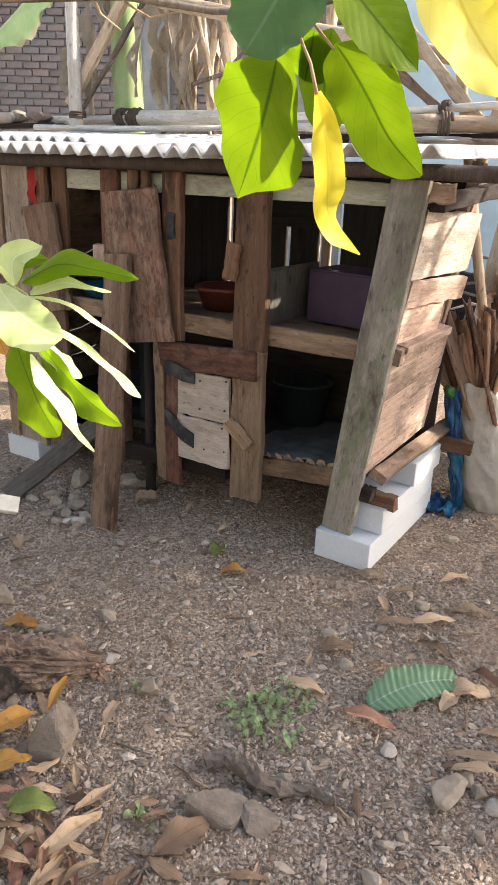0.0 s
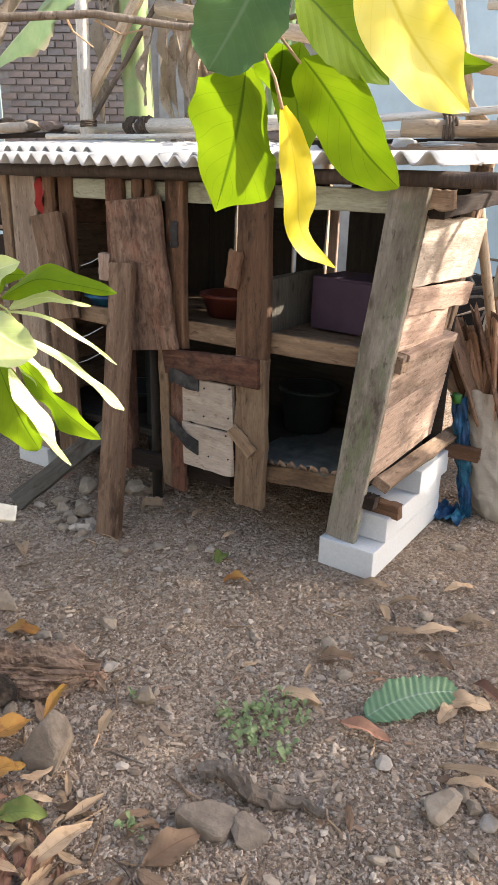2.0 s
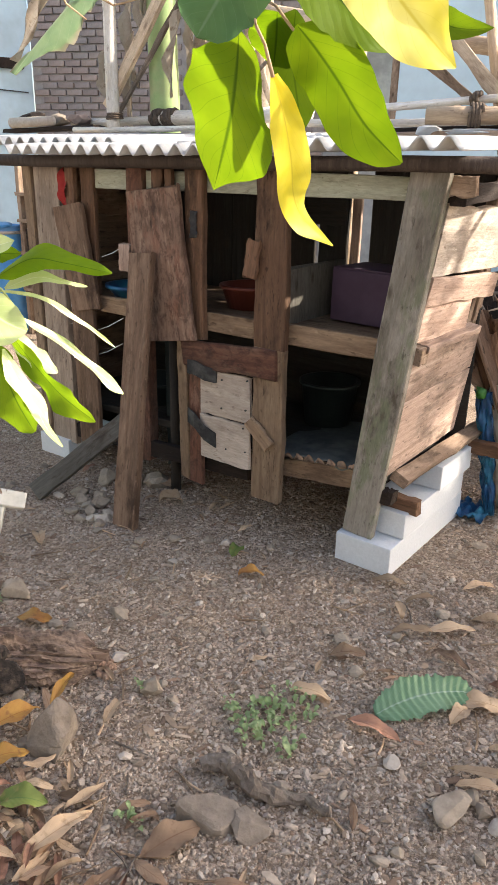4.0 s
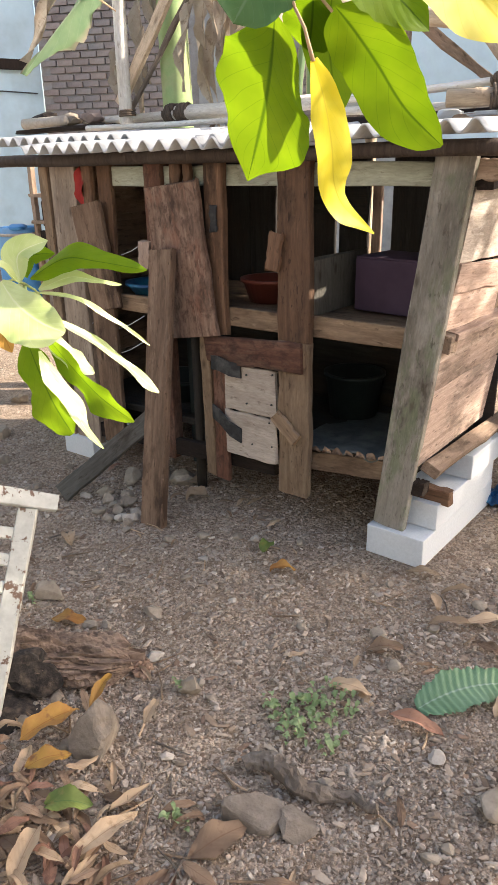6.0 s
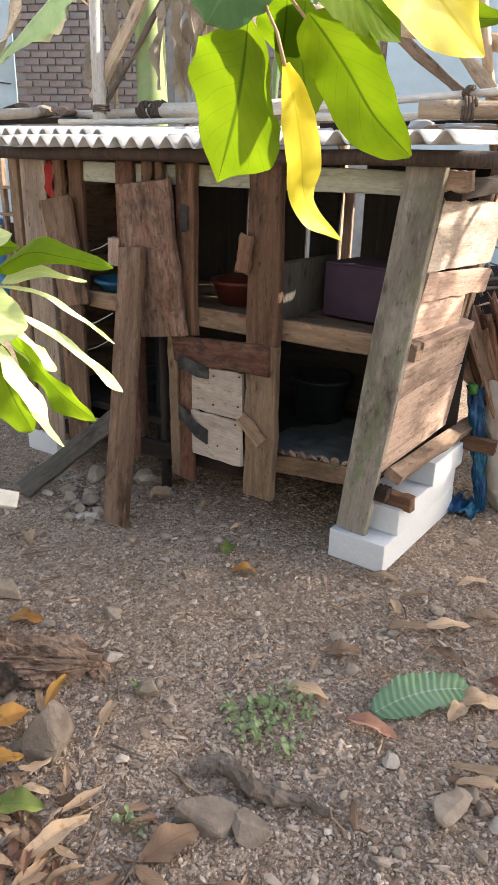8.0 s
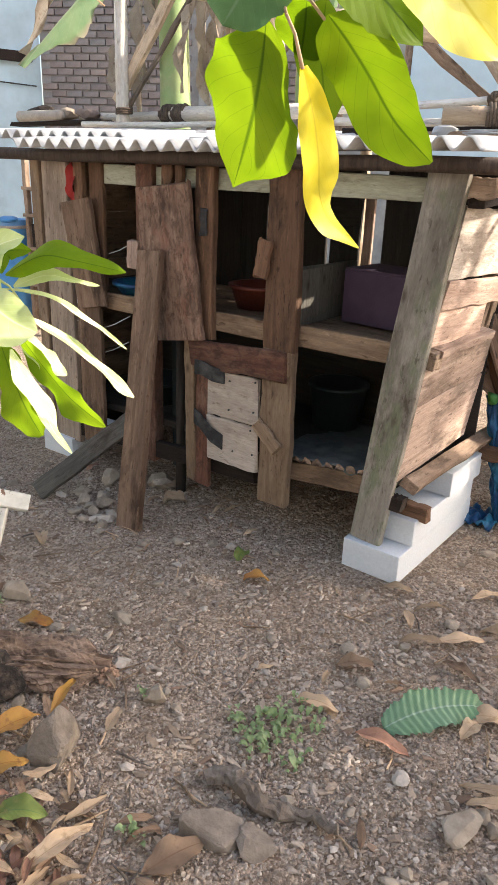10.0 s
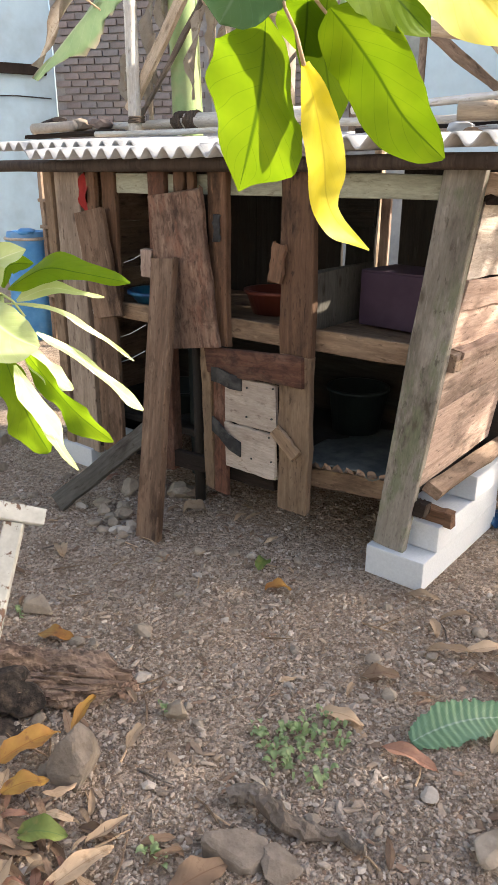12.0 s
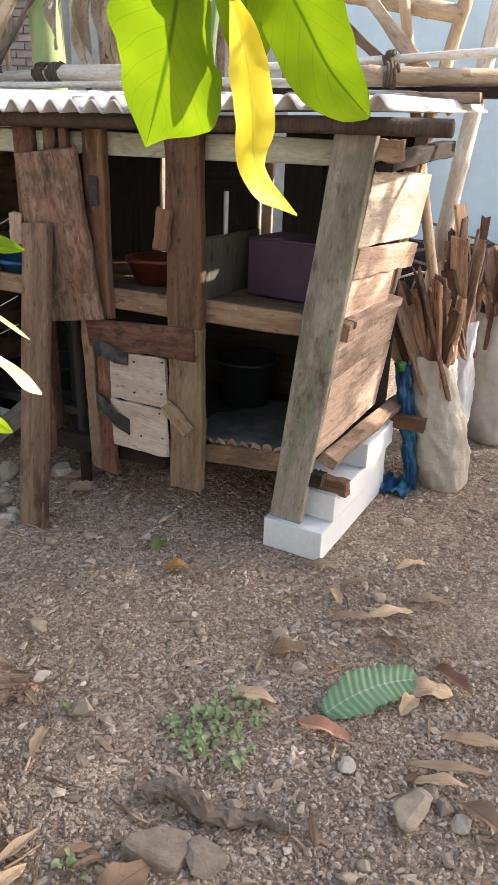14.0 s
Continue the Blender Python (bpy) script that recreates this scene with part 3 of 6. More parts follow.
plank("shelf", (-1.70, 0.31, 0.735), (-0.04, 0.31, 0.742), 0.56, 0.03, (0, 0, 1), TAN, coop)
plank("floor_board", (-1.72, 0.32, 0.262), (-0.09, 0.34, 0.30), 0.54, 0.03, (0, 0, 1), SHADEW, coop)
plank("bottom_rail", (-0.60, 0.05, 0.243), (-0.125, 0.058, 0.293), 0.065, 0.03, F, TAN, coop)
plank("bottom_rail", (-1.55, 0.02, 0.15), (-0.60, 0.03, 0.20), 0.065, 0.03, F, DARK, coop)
front("strip", -0.912, -0.865, 0.115, 0.665, TAN, y=-0.004, thick=0.018, tilt=-0.015)
obj("round_post", tube_mesh([(-1.0, 0.06, 0.0), (-0.998, 0.06, 0.3), (-1.0, 0.06, 0.66)], [0.021, 0.02, 0.02], 10, 3, 0.05), SHADEW, coop, smooth=True)
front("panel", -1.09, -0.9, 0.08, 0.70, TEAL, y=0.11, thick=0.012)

# lower door, nailed shut, with rubber hinges
door = plank("door", (-0.868, -0.026, 0.617), (-0.458, -0.026, 0.638), 0.098, 0.02, F, RED, coop, "red-brown cross board over whitewashed door panels")
plank("stile", (-0.818, -0.012, 0.115), (-0.815, -0.012, 0.60), 0.062, 0.02, F, RED, door)
plank("panel", (-0.787, -0.016, 0.487), (-0.566, -0.016, 0.49), 0.168, 0.016, F, PALE, door)
plank("panel", (-0.787, -0.018, 0.316), (-0.566, -0.018, 0.316), 0.168, 0.016, F, PALE, door)


def strap(pts, width, parent, name="hinge"):
    bm = bmesh.new()
    rows = []
    for (x, z, y) in pts:
        rows.append([bm.verts.new((x, y, z - width / 2)), bm.verts.new((x, y, z + width / 2)),
                     bm.verts.new((x, y - 0.006, z + width / 2)), bm.verts.new((x, y - 0.006, z - width / 2))])
    for a, b in zip(rows, rows[1:]):
        for n in range(4):
            bm.faces.new((a[n], a[(n + 1) % 4], b[(n + 1) % 4], b[n]))
    bm.faces.new(rows[0][::-1])
    bm.faces.new(rows[-1])
    bmesh.ops.recalc_face_normals(bm, faces=bm.faces)
    return obj(name, bm, RUBBER, parent, label="cut black rubber strap hinge")


for x, z in ((-0.69, 0.545), (-0.578, 0.562), (-0.691, 0.44), (-0.582, 0.455), (-0.591, 0.387), (-0.668, 0.29), (-0.580, 0.300)):
    obj("nail", tube_mesh([(x, -0.020, z), (x, -0.0285, z)], [0.0034, 0.0034], 8), RUBBER, door)
for p0, p1 in (((-1.6, 0.02, 0.602), (-1.414, 0.02, 0.681)), ((-1.394, 0.02, 0.613), (-1.231, 0.02, 0.685)), ((-1.407, 0.02, 0.507), (-1.241, 0.02, 0.582)), ((-1.543, 0.02, 0.749), (-1.529, 0.02, 0.663)), ((-1.337, 0.02, 0.911), (-1.212, 0.02, 0.96))):
    mid = (Vector(p0) + Vector(p1)) / 2 + Vector((0.004, -0.01, -0.006))
    obj("wire", tube_mesh([p0, tuple(mid), p1], [0.0016, 0.0016, 0.0016], 6), SACK_S, coop, label="thin pale wire strung across the pen")

strap([(-0.845, 0.570, -0.03), (-0.80, 0.574, -0.042), (-0.755, 0.560, -0.038), (-0.712, 0.556, -0.026)], 0.052, door)
strap([(-0.845, 0.385, -0.03), (-0.80, 0.375, -0.044), (-0.76, 0.335, -0.038), (-0.715, 0.312, -0.026)], 0.055, door)
front("hinge", -0.845, -0.815, 1.02, 1.10, RUBBER, y=-0.014, thick=0.008)
plank("latch", (-0.562, -0.034, 0.425), (-0.472, -0.034, 0.35), 0.048, 0.016, F, TAN, coop)
plank("latch", (-0.572, -0.032, 0.91), (-0.552, -0.032, 1.03), 0.052, 0.016, F, BROWN, coop)
plank("latch", (-1.150, -0.03, 0.885), (-1.148, -0.03, 0.975), 0.055, 0.025, F, ORANGE, coop)
plank("latch", (-1.14, -0.03, 0.50), (-1.139, -0.03, 0.56), 0.035, 0.025, F, ORANGE, coop)

# leaning corner post and the side wall
plank("corner_post", (-0.142, 0.035, 0.105), (0.010, -0.012, 1.262), 0.112, 0.03, F, MOSSY, coop, "grey leaning corner post with green moss", wear=0.002)
S = (1, 0, 0)
LEANS = (1, 0, -0.127)


def side(name, z0, z1, y0, y1, mat, out=0.0, thick=0.02, rise=0.0, label=""):
    """A board of the side wall, which leans out like the corner post."""
    zc = (z0 + z1) / 2
    x = -0.098 + 0.1276 * (zc - 0.1) + out
    return plank(name, (x, y0, zc), (x, y1, zc + rise), z1 - z0, thick, LEANS, mat, coop, label)


side("side_board", 0.965, 1.160, 0.035, 0.575, PALEG, rise=-0.02, label="whitewashed side board, sunlight in its colour")
side("side_board", 0.882, 0.962, 0.03, 0.575, ORANGE, out=0.006, rise=-0.03)
side("side_board", 0.772, 0.880, 0.03, 0.40, ORANGE, rise=-0.015)
side("batten_end", 0.708, 0.765, 0.02, 0.075, GREY, out=0.02, thick=0.034)
side("ledge", 0.744, 0.768, 0.05, 0.46, ORANGE, out=0.02, thick=0.05)
side("side_board", 0.585, 0.735, 0.025, 0.56, SIDEW, out=0.002, rise=0.01)
side("side_board", 0.335, 0.583, 0.025, 0.56, SIDEW, out=0.004, rise=0.015)
plank("side_rail", (-0.028, 0.068, 0.318), (-0.006, 0.76, 0.326), 0.052, 0.036, (0.42, 0, 0.9), GREY, coop, wear=0.004)
plank("post", (-0.115, 0.52, 0.28), (0.0, 0.52, 1.2), 0.04, 0.04, F, GREY, coop)
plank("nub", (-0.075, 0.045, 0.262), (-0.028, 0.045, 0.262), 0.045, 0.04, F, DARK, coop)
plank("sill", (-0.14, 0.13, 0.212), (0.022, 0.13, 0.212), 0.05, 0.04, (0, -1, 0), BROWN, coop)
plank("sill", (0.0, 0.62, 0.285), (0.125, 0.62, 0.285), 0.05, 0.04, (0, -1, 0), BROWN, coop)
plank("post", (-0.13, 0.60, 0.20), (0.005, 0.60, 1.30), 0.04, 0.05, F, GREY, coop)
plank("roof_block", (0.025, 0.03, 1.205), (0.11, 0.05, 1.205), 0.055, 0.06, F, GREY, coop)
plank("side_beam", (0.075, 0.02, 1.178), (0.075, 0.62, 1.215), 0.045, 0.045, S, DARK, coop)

# back wall with gaps between the boards, inner divider, far side
rb = random.Random(5)
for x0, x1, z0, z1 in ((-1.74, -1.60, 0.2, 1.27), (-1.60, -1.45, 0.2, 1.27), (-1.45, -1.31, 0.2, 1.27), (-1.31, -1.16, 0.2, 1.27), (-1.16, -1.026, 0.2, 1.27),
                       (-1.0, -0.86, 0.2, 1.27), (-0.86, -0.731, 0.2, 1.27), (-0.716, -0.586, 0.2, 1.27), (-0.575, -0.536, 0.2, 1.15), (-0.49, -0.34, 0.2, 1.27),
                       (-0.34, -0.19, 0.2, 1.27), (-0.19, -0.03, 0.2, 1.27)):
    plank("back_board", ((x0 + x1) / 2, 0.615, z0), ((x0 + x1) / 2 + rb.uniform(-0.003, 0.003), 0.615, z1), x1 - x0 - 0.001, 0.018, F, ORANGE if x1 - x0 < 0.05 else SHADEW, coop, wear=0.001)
# added boards that keep sunlit earth behind from showing under the coop
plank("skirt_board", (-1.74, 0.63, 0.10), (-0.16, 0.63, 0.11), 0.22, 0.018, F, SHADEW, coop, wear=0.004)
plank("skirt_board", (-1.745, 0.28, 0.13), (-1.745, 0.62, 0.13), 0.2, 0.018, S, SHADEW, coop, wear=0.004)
# added panel: stops light in the lower back gaps
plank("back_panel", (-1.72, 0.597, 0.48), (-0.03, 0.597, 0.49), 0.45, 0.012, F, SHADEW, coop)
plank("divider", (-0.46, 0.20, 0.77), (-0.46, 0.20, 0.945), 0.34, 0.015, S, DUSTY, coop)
# added rail: blocks light through the upper part of the back gaps
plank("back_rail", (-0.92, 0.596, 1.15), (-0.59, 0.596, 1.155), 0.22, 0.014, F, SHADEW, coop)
for k in range(5):
    z0 = 0.22 + k * 0.205
    plank("left_board", (-1.735, 0.03, z0 + 0.1), (-1.735, 0.61, z0 + 0.1), 0.2045, 0.02, S, GREY, coop)
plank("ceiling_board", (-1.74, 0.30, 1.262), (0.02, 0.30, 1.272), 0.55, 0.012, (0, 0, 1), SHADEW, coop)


def roof_sheet(x0, x1, y0, y1, z0, slope, xslope, pitch=0.0745, amp=0.0155, phase=0.0):
    bm = bmesh.new()
    n = int((x1 - x0) / pitch * 12)
    ny = 8
    top, bot = [], []
    for j in range(ny + 1):
        y = y0 + (y1 - y0) * j / ny
        rt, rl = [], []
        for i in range(n + 1):
            x = x0 + (x1 - x0) * i / n
            sag = 0.004 * noise.noise(Vector((x * 2, y * 2, z0)))
            z = z0 + slope * (y - y0) + xslope * (x - x0) + amp * math.sin(2 * math.pi * x / pitch + phase) + sag
            jit = 0.003 * noise.noise(Vector((x * 40, 1, 0))) if j == 0 else 0
            rt.append(bm.verts.new((x, y + jit, z + 0.003)))
            rl.append(bm.verts.new((x, y + jit, z - 0.003)))
        top.append(rt), bot.append(rl)
    for j in range(ny):
        for i in range(n):
            bm.faces.new((top[j][i], top[j][i + 1], top[j + 1][i + 1], top[j + 1][i]))
            bm.faces.new((bot[j][i + 1], bot[j][i], bot[j + 1][i], bot[j + 1][i + 1]))
    for i in range(n):
        bm.faces.new((top[0][i + 1], top[0][i], bot[0][i], bot[0][i + 1]))
        bm.faces.new((top[ny][i], top[ny][i + 1], bot[ny][i + 1], bot[ny][i]))
    for j in range(ny):
        bm.faces.new((top[j][0], top[j + 1][0], bot[j + 1][0], bot[j][0]))
        bm.faces.new((top[j + 1][n], top[j][n], bot[j][n], bot[j + 1][n]))
    return bm


obj("roof_sheet", roof_sheet(-2.16, -1.20, 0.0, 0.95, 1.335, 0.065, -0.014), CEMENT, coop, label="sunlit grey corrugated fibre cement sheet", smooth=True)
obj("roof_sheet", roof_sheet(-1.69, -0.62, -0.13, 0.86, 1.296, 0.085, -0.006), CEMENT, coop, smooth=True)
obj("roof_sheet", roof_sheet(-0.80, 0.13, -0.12, 0.86, 1.299, 0.045, 0.006, phase=0.4), CEMENT, coop, smooth=True)

# ---- things in and round the coop ----
strut = plank("prop_board", (-0.918, -0.30, 0.0), (-1.022, -0.07, 0.952), 0.108, 0.03, F, PROP, None, wear=0.002)
tagged(strut, "weathered grey board propped aslant against the coop", "board")
brace = plank("brace_board", (-1.375, -0.36, 0.02), (-1.17, -0.01, 0.30), 0.075, 0.03, (0.5, -0.6, 0.6), DUSTY, None)
tagged(brace, "grey board leaning low against the coop front", "board")


def block(x, y, z, lx=0.2, ly=0.6, lz=0.094, turn=0.0):
    ob = obj("aerated_block", box_mesh(lx, ly, lz, 0.004), BLOCK, None, pose(x + lx / 2, y + ly / 2, z + lz / 2, 0, 0, turn))
    return tagged(ob, "white aerated concrete block stacked under the coop corner", "block", "blocks under the coop")


block(-0.205, 0.0, 0.0, lx=0.203, lz=0.102)
block(-0.17, 0.085, 0.104, lx=0.17, ly=0.5, lz=0.090)
block(-0.16, 0.335, 0.196, lx=0.17, ly=0.28, lz=0.090)
block(-1.78, -0.02, 0.0, lx=0.2, ly=0.3)

crate = thing("purple_box", "dusty purple cardboard box standing on the upper shelf", "box", (-0.275, 0.30, 0.765))
obj("body", box_mesh(0.25, 0.2, 0.172, 0.006), PURPLE, crate, pose(-0.275, 0.30, 0.851, 0, 0, -6))
obj("flap", box_mesh(0.244, 0.196, 0.006, 0.002), PURPLE, crate, pose(-0.277, 0.30, 0.940, 0, 0, -5))


def bowl_mesh(r0, r1, h, wall=0.006, sides=28):
    bm = bmesh.new()
    prof = [(r0 * 0.001, 0.0), (r0, 0.0), (r1, h - 0.012), (r1 + 0.009, h - 0.012), (r1 + 0.009, h), (r1 - wall, h), (r0 - wall, wall), (r0 * 0.001, wall)]
    loops = [[bm.verts.new((r * math.cos(2 * math.pi * n / sides), r * math.sin(2 * math.pi * n / sides), z)) for n in range(sides)] for r, z in prof]
    for a, b in zip(loops, loops[1:]):
        for n in range(sides):
            bm.faces.new((a[n], a[(n + 1) % sides], b[(n + 1) % sides], b[n]))
    bmesh.ops.recalc_face_normals(bm, faces=bm.faces)
    return bm


for name, mat, at, size, label, cat in (
    ("red_basin", REDP, (-0.77, 0.24, 0.758), (0.085, 0.11, 0.085), "dull red plastic basin on the upper shelf", "basin"),
    ("blue_basin", BLUE, (-1.27, 0.14, 0.753), (0.09, 0.12, 0.05), "blue plastic basin on the upper shelf", "basin"),
    ("bucket", TEAL, (-0.52, 0.43, 0.313), (0.09, 0.11, 0.17), "grey-green bucket in the lower pen, shade in its colour", "bucket"),
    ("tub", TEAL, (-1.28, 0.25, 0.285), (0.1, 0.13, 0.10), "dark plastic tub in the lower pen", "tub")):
    tagged(obj(name, bowl_mesh(*size), mat, None, pose(*at), smooth=True), label, cat)

# wavy mat in the lower pen
bm = bmesh.new()
bmesh.ops.create_grid(bm, x_segments=30, y_segments=20, size=0.5)
for v in bm.verts:
    x, y = -0.335 + v.co.x * 0.43, 0.27 + v.co.y * 0.46
    v.co = (x, y, 0.318 + 0.05 * (x + 0.3) + 0.007 * noise.noise(Vector((x * 14, y * 10, 2))) + 0.009 * math.sin(x * 62) * max(0.0, 1 - (y - 0.04) / 0.06))
bmesh.ops.solidify(bm, geom=bm.faces[:], thickness=0.006)
tagged(obj("floor_mat", bm, MATM, None, smooth=True), "crumpled grey rubber mat on the lower floor", "mat")
for k in range(7):
    x = -0.435 + 0.043 * k
    z = 0.305 + 0.10 * (x + 0.36)
    ob = leaf("bark_scrap", (x - 0.018, 0.034, z), (x, 0.028, z + 0.013), (x + 0.019, 0.034, z + 0.002), 0.008 + 0.002 * (k % 3), LEAFB, None, (0, -0.6, 0.8), fold=0.5, wave=0.3, seed=k, n=8, k=2)
    tagged(ob, "curled brown bark scrap under the mat edge", "bark", "bark scraps")
rag = leaf("red_rag", (-1.512, 0.004, 1.24), (-1.507, -0.004, 1.16), (-1.518, 0.004, 1.07), 0.026, REDCLOTH, None, (0, -1, 0), fold=0.6, wave=0.3)
tagged(rag, "red rag stuffed between the front slats", "rag")

# ---- bamboo frame and poles over the roof ----
for p0, p1, r, mat, text in (
    ((-1.90, 0.90, 1.475), (-0.95, 0.86, 1.472), 0.034, BAMBOO, "thick dry bamboo pole lying along the back of the roof"),
    ((-2.55, 0.92, 1.468), (-1.80, 0.93, 1.475), 0.022, BAMBOO, "thin dry bamboo pole lying along the back of the roof"),
    ((-2.40, 0.80, 1.425), (-1.20, 0.80, 1.42), 0.014, BAMBOO, "thin dry bamboo pole lying along the back of the roof"),
    ((-2.117, 0.83, 0.0), (-2.110, 0.83, 2.75), 0.034, BAMBOO, "upright pale bamboo pole behind the coop"),
    ((-0.262, 0.50, 1.417), (0.34, 0.80, 1.425), 0.029, BAMBOO_TAN, "thick cut bamboo pole tied across the roof"),
    ((-0.75, 0.66, 1.452), (0.62, 0.68, 1.512), 0.014, BAMBOO, "thin bamboo rail tied over the roof"),
    ((-0.95, 0.85, 1.43), (-0.15, 0.84, 1.42), 0.016, BAMBOO, "thin bamboo pole lying on the roof"),
    ((-1.62, 0.82, 1.95), (0.02, 0.82, 1.61), 0.031, BAMBOO_TAN, "long bamboo pole slanting above the roof"),
    ((-0.78, 0.95, 0.0), (-0.765, 0.95, 2.3), 0.026, BAMBOO_TAN, "upright tan bamboo pole behind the coop"),
    ((0.21, 0.92, 0.0), (-0.235, 0.76, 1.95), 0.02, BAMBOO_TAN, "upright tan bamboo pole beside the coop"),
    ((-0.33, 0.90, 0.0), (0.09, 0.80, 1.95), 0.024, BAMBOO_TAN, "upright tan bamboo pole beside the coop"),
    ((-0.155, 1.30, 0.0), (0.055, 1.30, 1.95), 0.036, BAMBOO, "thick white-grey bamboo pole leaning behind the sacks"),
    ((-0.02, 1.33, 1.46), (0.7, 1.34, 1.47), 0.033, BAMBOO, "thick bamboo rail behind the sacks"),
    ((-0.3, 1.34, 1.93), (0.6, 1.36, 1.86), 0.02, BAMBOO, "bamboo rail high behind the coop"),
    ((0.35, 2.2, 0.0), (-0.16, 1.62, 0.95), 0.022, BAMBOO_TAN, "bamboo offcut leaning behind the sacks")):
    bamboo("bamboo_pole", p0, p1, r, mat, text)

for p0, p1, w, th, mat in (
    ((0.06, 0.70, 1.33), (-0.42, 0.72, 1.80), 0.045, 0.02, BAMBOO_TAN),
    ((-2.195, 0.86, 1.53), (-1.60, 0.88, 2.25), 0.055, 0.03, BAMBOO_TAN),
    ((-2.17, 0.91, 1.5), (-1.45, 0.93, 2.28), 0.022, 0.02, BARK),
    ((-0.70, 0.97, 1.80), (-0.20, 0.90, 1.44), 0.035, 0.03, GREY)):
    ob = plank("split_bamboo", p0, p1, w, th, (0.2, -1, 0.2), mat, None, wear=0.004)
    tagged(ob, "split dry bamboo lath slanting behind the roof", "lath")


def rope(at, r, axis, turns=3, wire=0.006, parent=None):
    ax = Vector(axis).normalized()
    u = ax.cross(Vector((0.2, 0.3, 1))).normalized()
    v = ax.cross(u)
    pts = []
    for n in range(turns * 12 + 1):
        a = 2 * math.pi * n / 12
        pts.append(Vector(at) + (u * math.cos(a) + v * math.sin(a)) * (r + 0.003 * math.sin(n * 2.3)) + ax * (n * wire * 0.14))
    ob = obj("rope_binding", tube_mesh(pts, [wire] * len(pts), 6), ROPE, parent, smooth=True)
    return tagged(ob, "dark rope wound round a bamboo joint", "rope")


rope((-1.82, 0.90, 1.474), 0.037, (1, 0, 0), 5, 0.008)
rope((-1.90, 0.90, 1.474), 0.037, (1, 0, 0), 4, 0.009)
rope((-2.115, 0.83, 1.47), 0.037, (0, 0, 1), 3)
rope((-0.14, 0.565, 1.42), 0.032, (0.9, 0.4, 0), 4, 0.006)
rope((-0.175, 0.665, 1.476), 0.018, (1, 0, 0.04), 3, 0.006)
rope((0.02, 1.29, 1.55), 0.039, (0.1, 0, 1), 2, 0.005)

# bits lying on the roof and on the frame behind it
for p0, p1, w, th, mat, text in (
    ((-2.95, 0.78, 1.425), (-2.30, 0.88, 1.44), 0.10, 0.02, DARK, "dark plank laid over the roof frame"),
    ((-0.70, 0.66, 1.372), (0.20, 0.68, 1.378), 0.10, 0.03, DARK, "dark plank laid on the roof"),
    ((-0.45, 0.55, 1.355), (0.16, 0.60, 1.358), 0.06, 0.03, GREY, "grey plank laid on the roof")):
    tagged(plank("loose_plank", p0, p1, w, th, (0, 0, 1), mat, None), text, "plank")
for n, (x, y, z, sx) in enumerate(((-2.80, 0.84, 1.50, 0.16), (-2.60, 0.86, 1.48, 0.12), (-2.44, 0.87, 1.48, 0.11))):
    tagged(obj("brick_scrap", rock_mesh((sx / 1.6, 0.05, 0.034), 40 + n, sub=2, rough=0.2), (DARK, STONE, BRICK_I)[n], None, pose(x, y, z, 0, 0, 12 * n)),
           "broken brick piece lying on the roof frame", "rubble", "rubble on the roof")
ob = bamboo("pipe", (-2.86, 0.74, 1.463), (-2.56, 0.79, 1.472), 0.028, PALESTONE, "short pale pipe lying on the roof", gap=0.9, category="pipe")
bag = obj("plastic_bag", rock_mesh((0.05, 0.035, 0.024), 11, sub=3, rough=0.6), SACK_S, None, pose(-0.28, 0.55, 1.372), smooth=True)
tagged(bag, "crumpled pale plastic bag lying on the roof", "bag")
sheet = obj("plastic_sheet", rock_mesh((0.12, 0.07, 0.016), 23, sub=3, rough=0.9), SACK_S, None, pose(-0.12, 0.60, 1.365, 0, 3, 8))
tagged(sheet, "crumpled grey plastic sheet lying on the roof", "sheet")


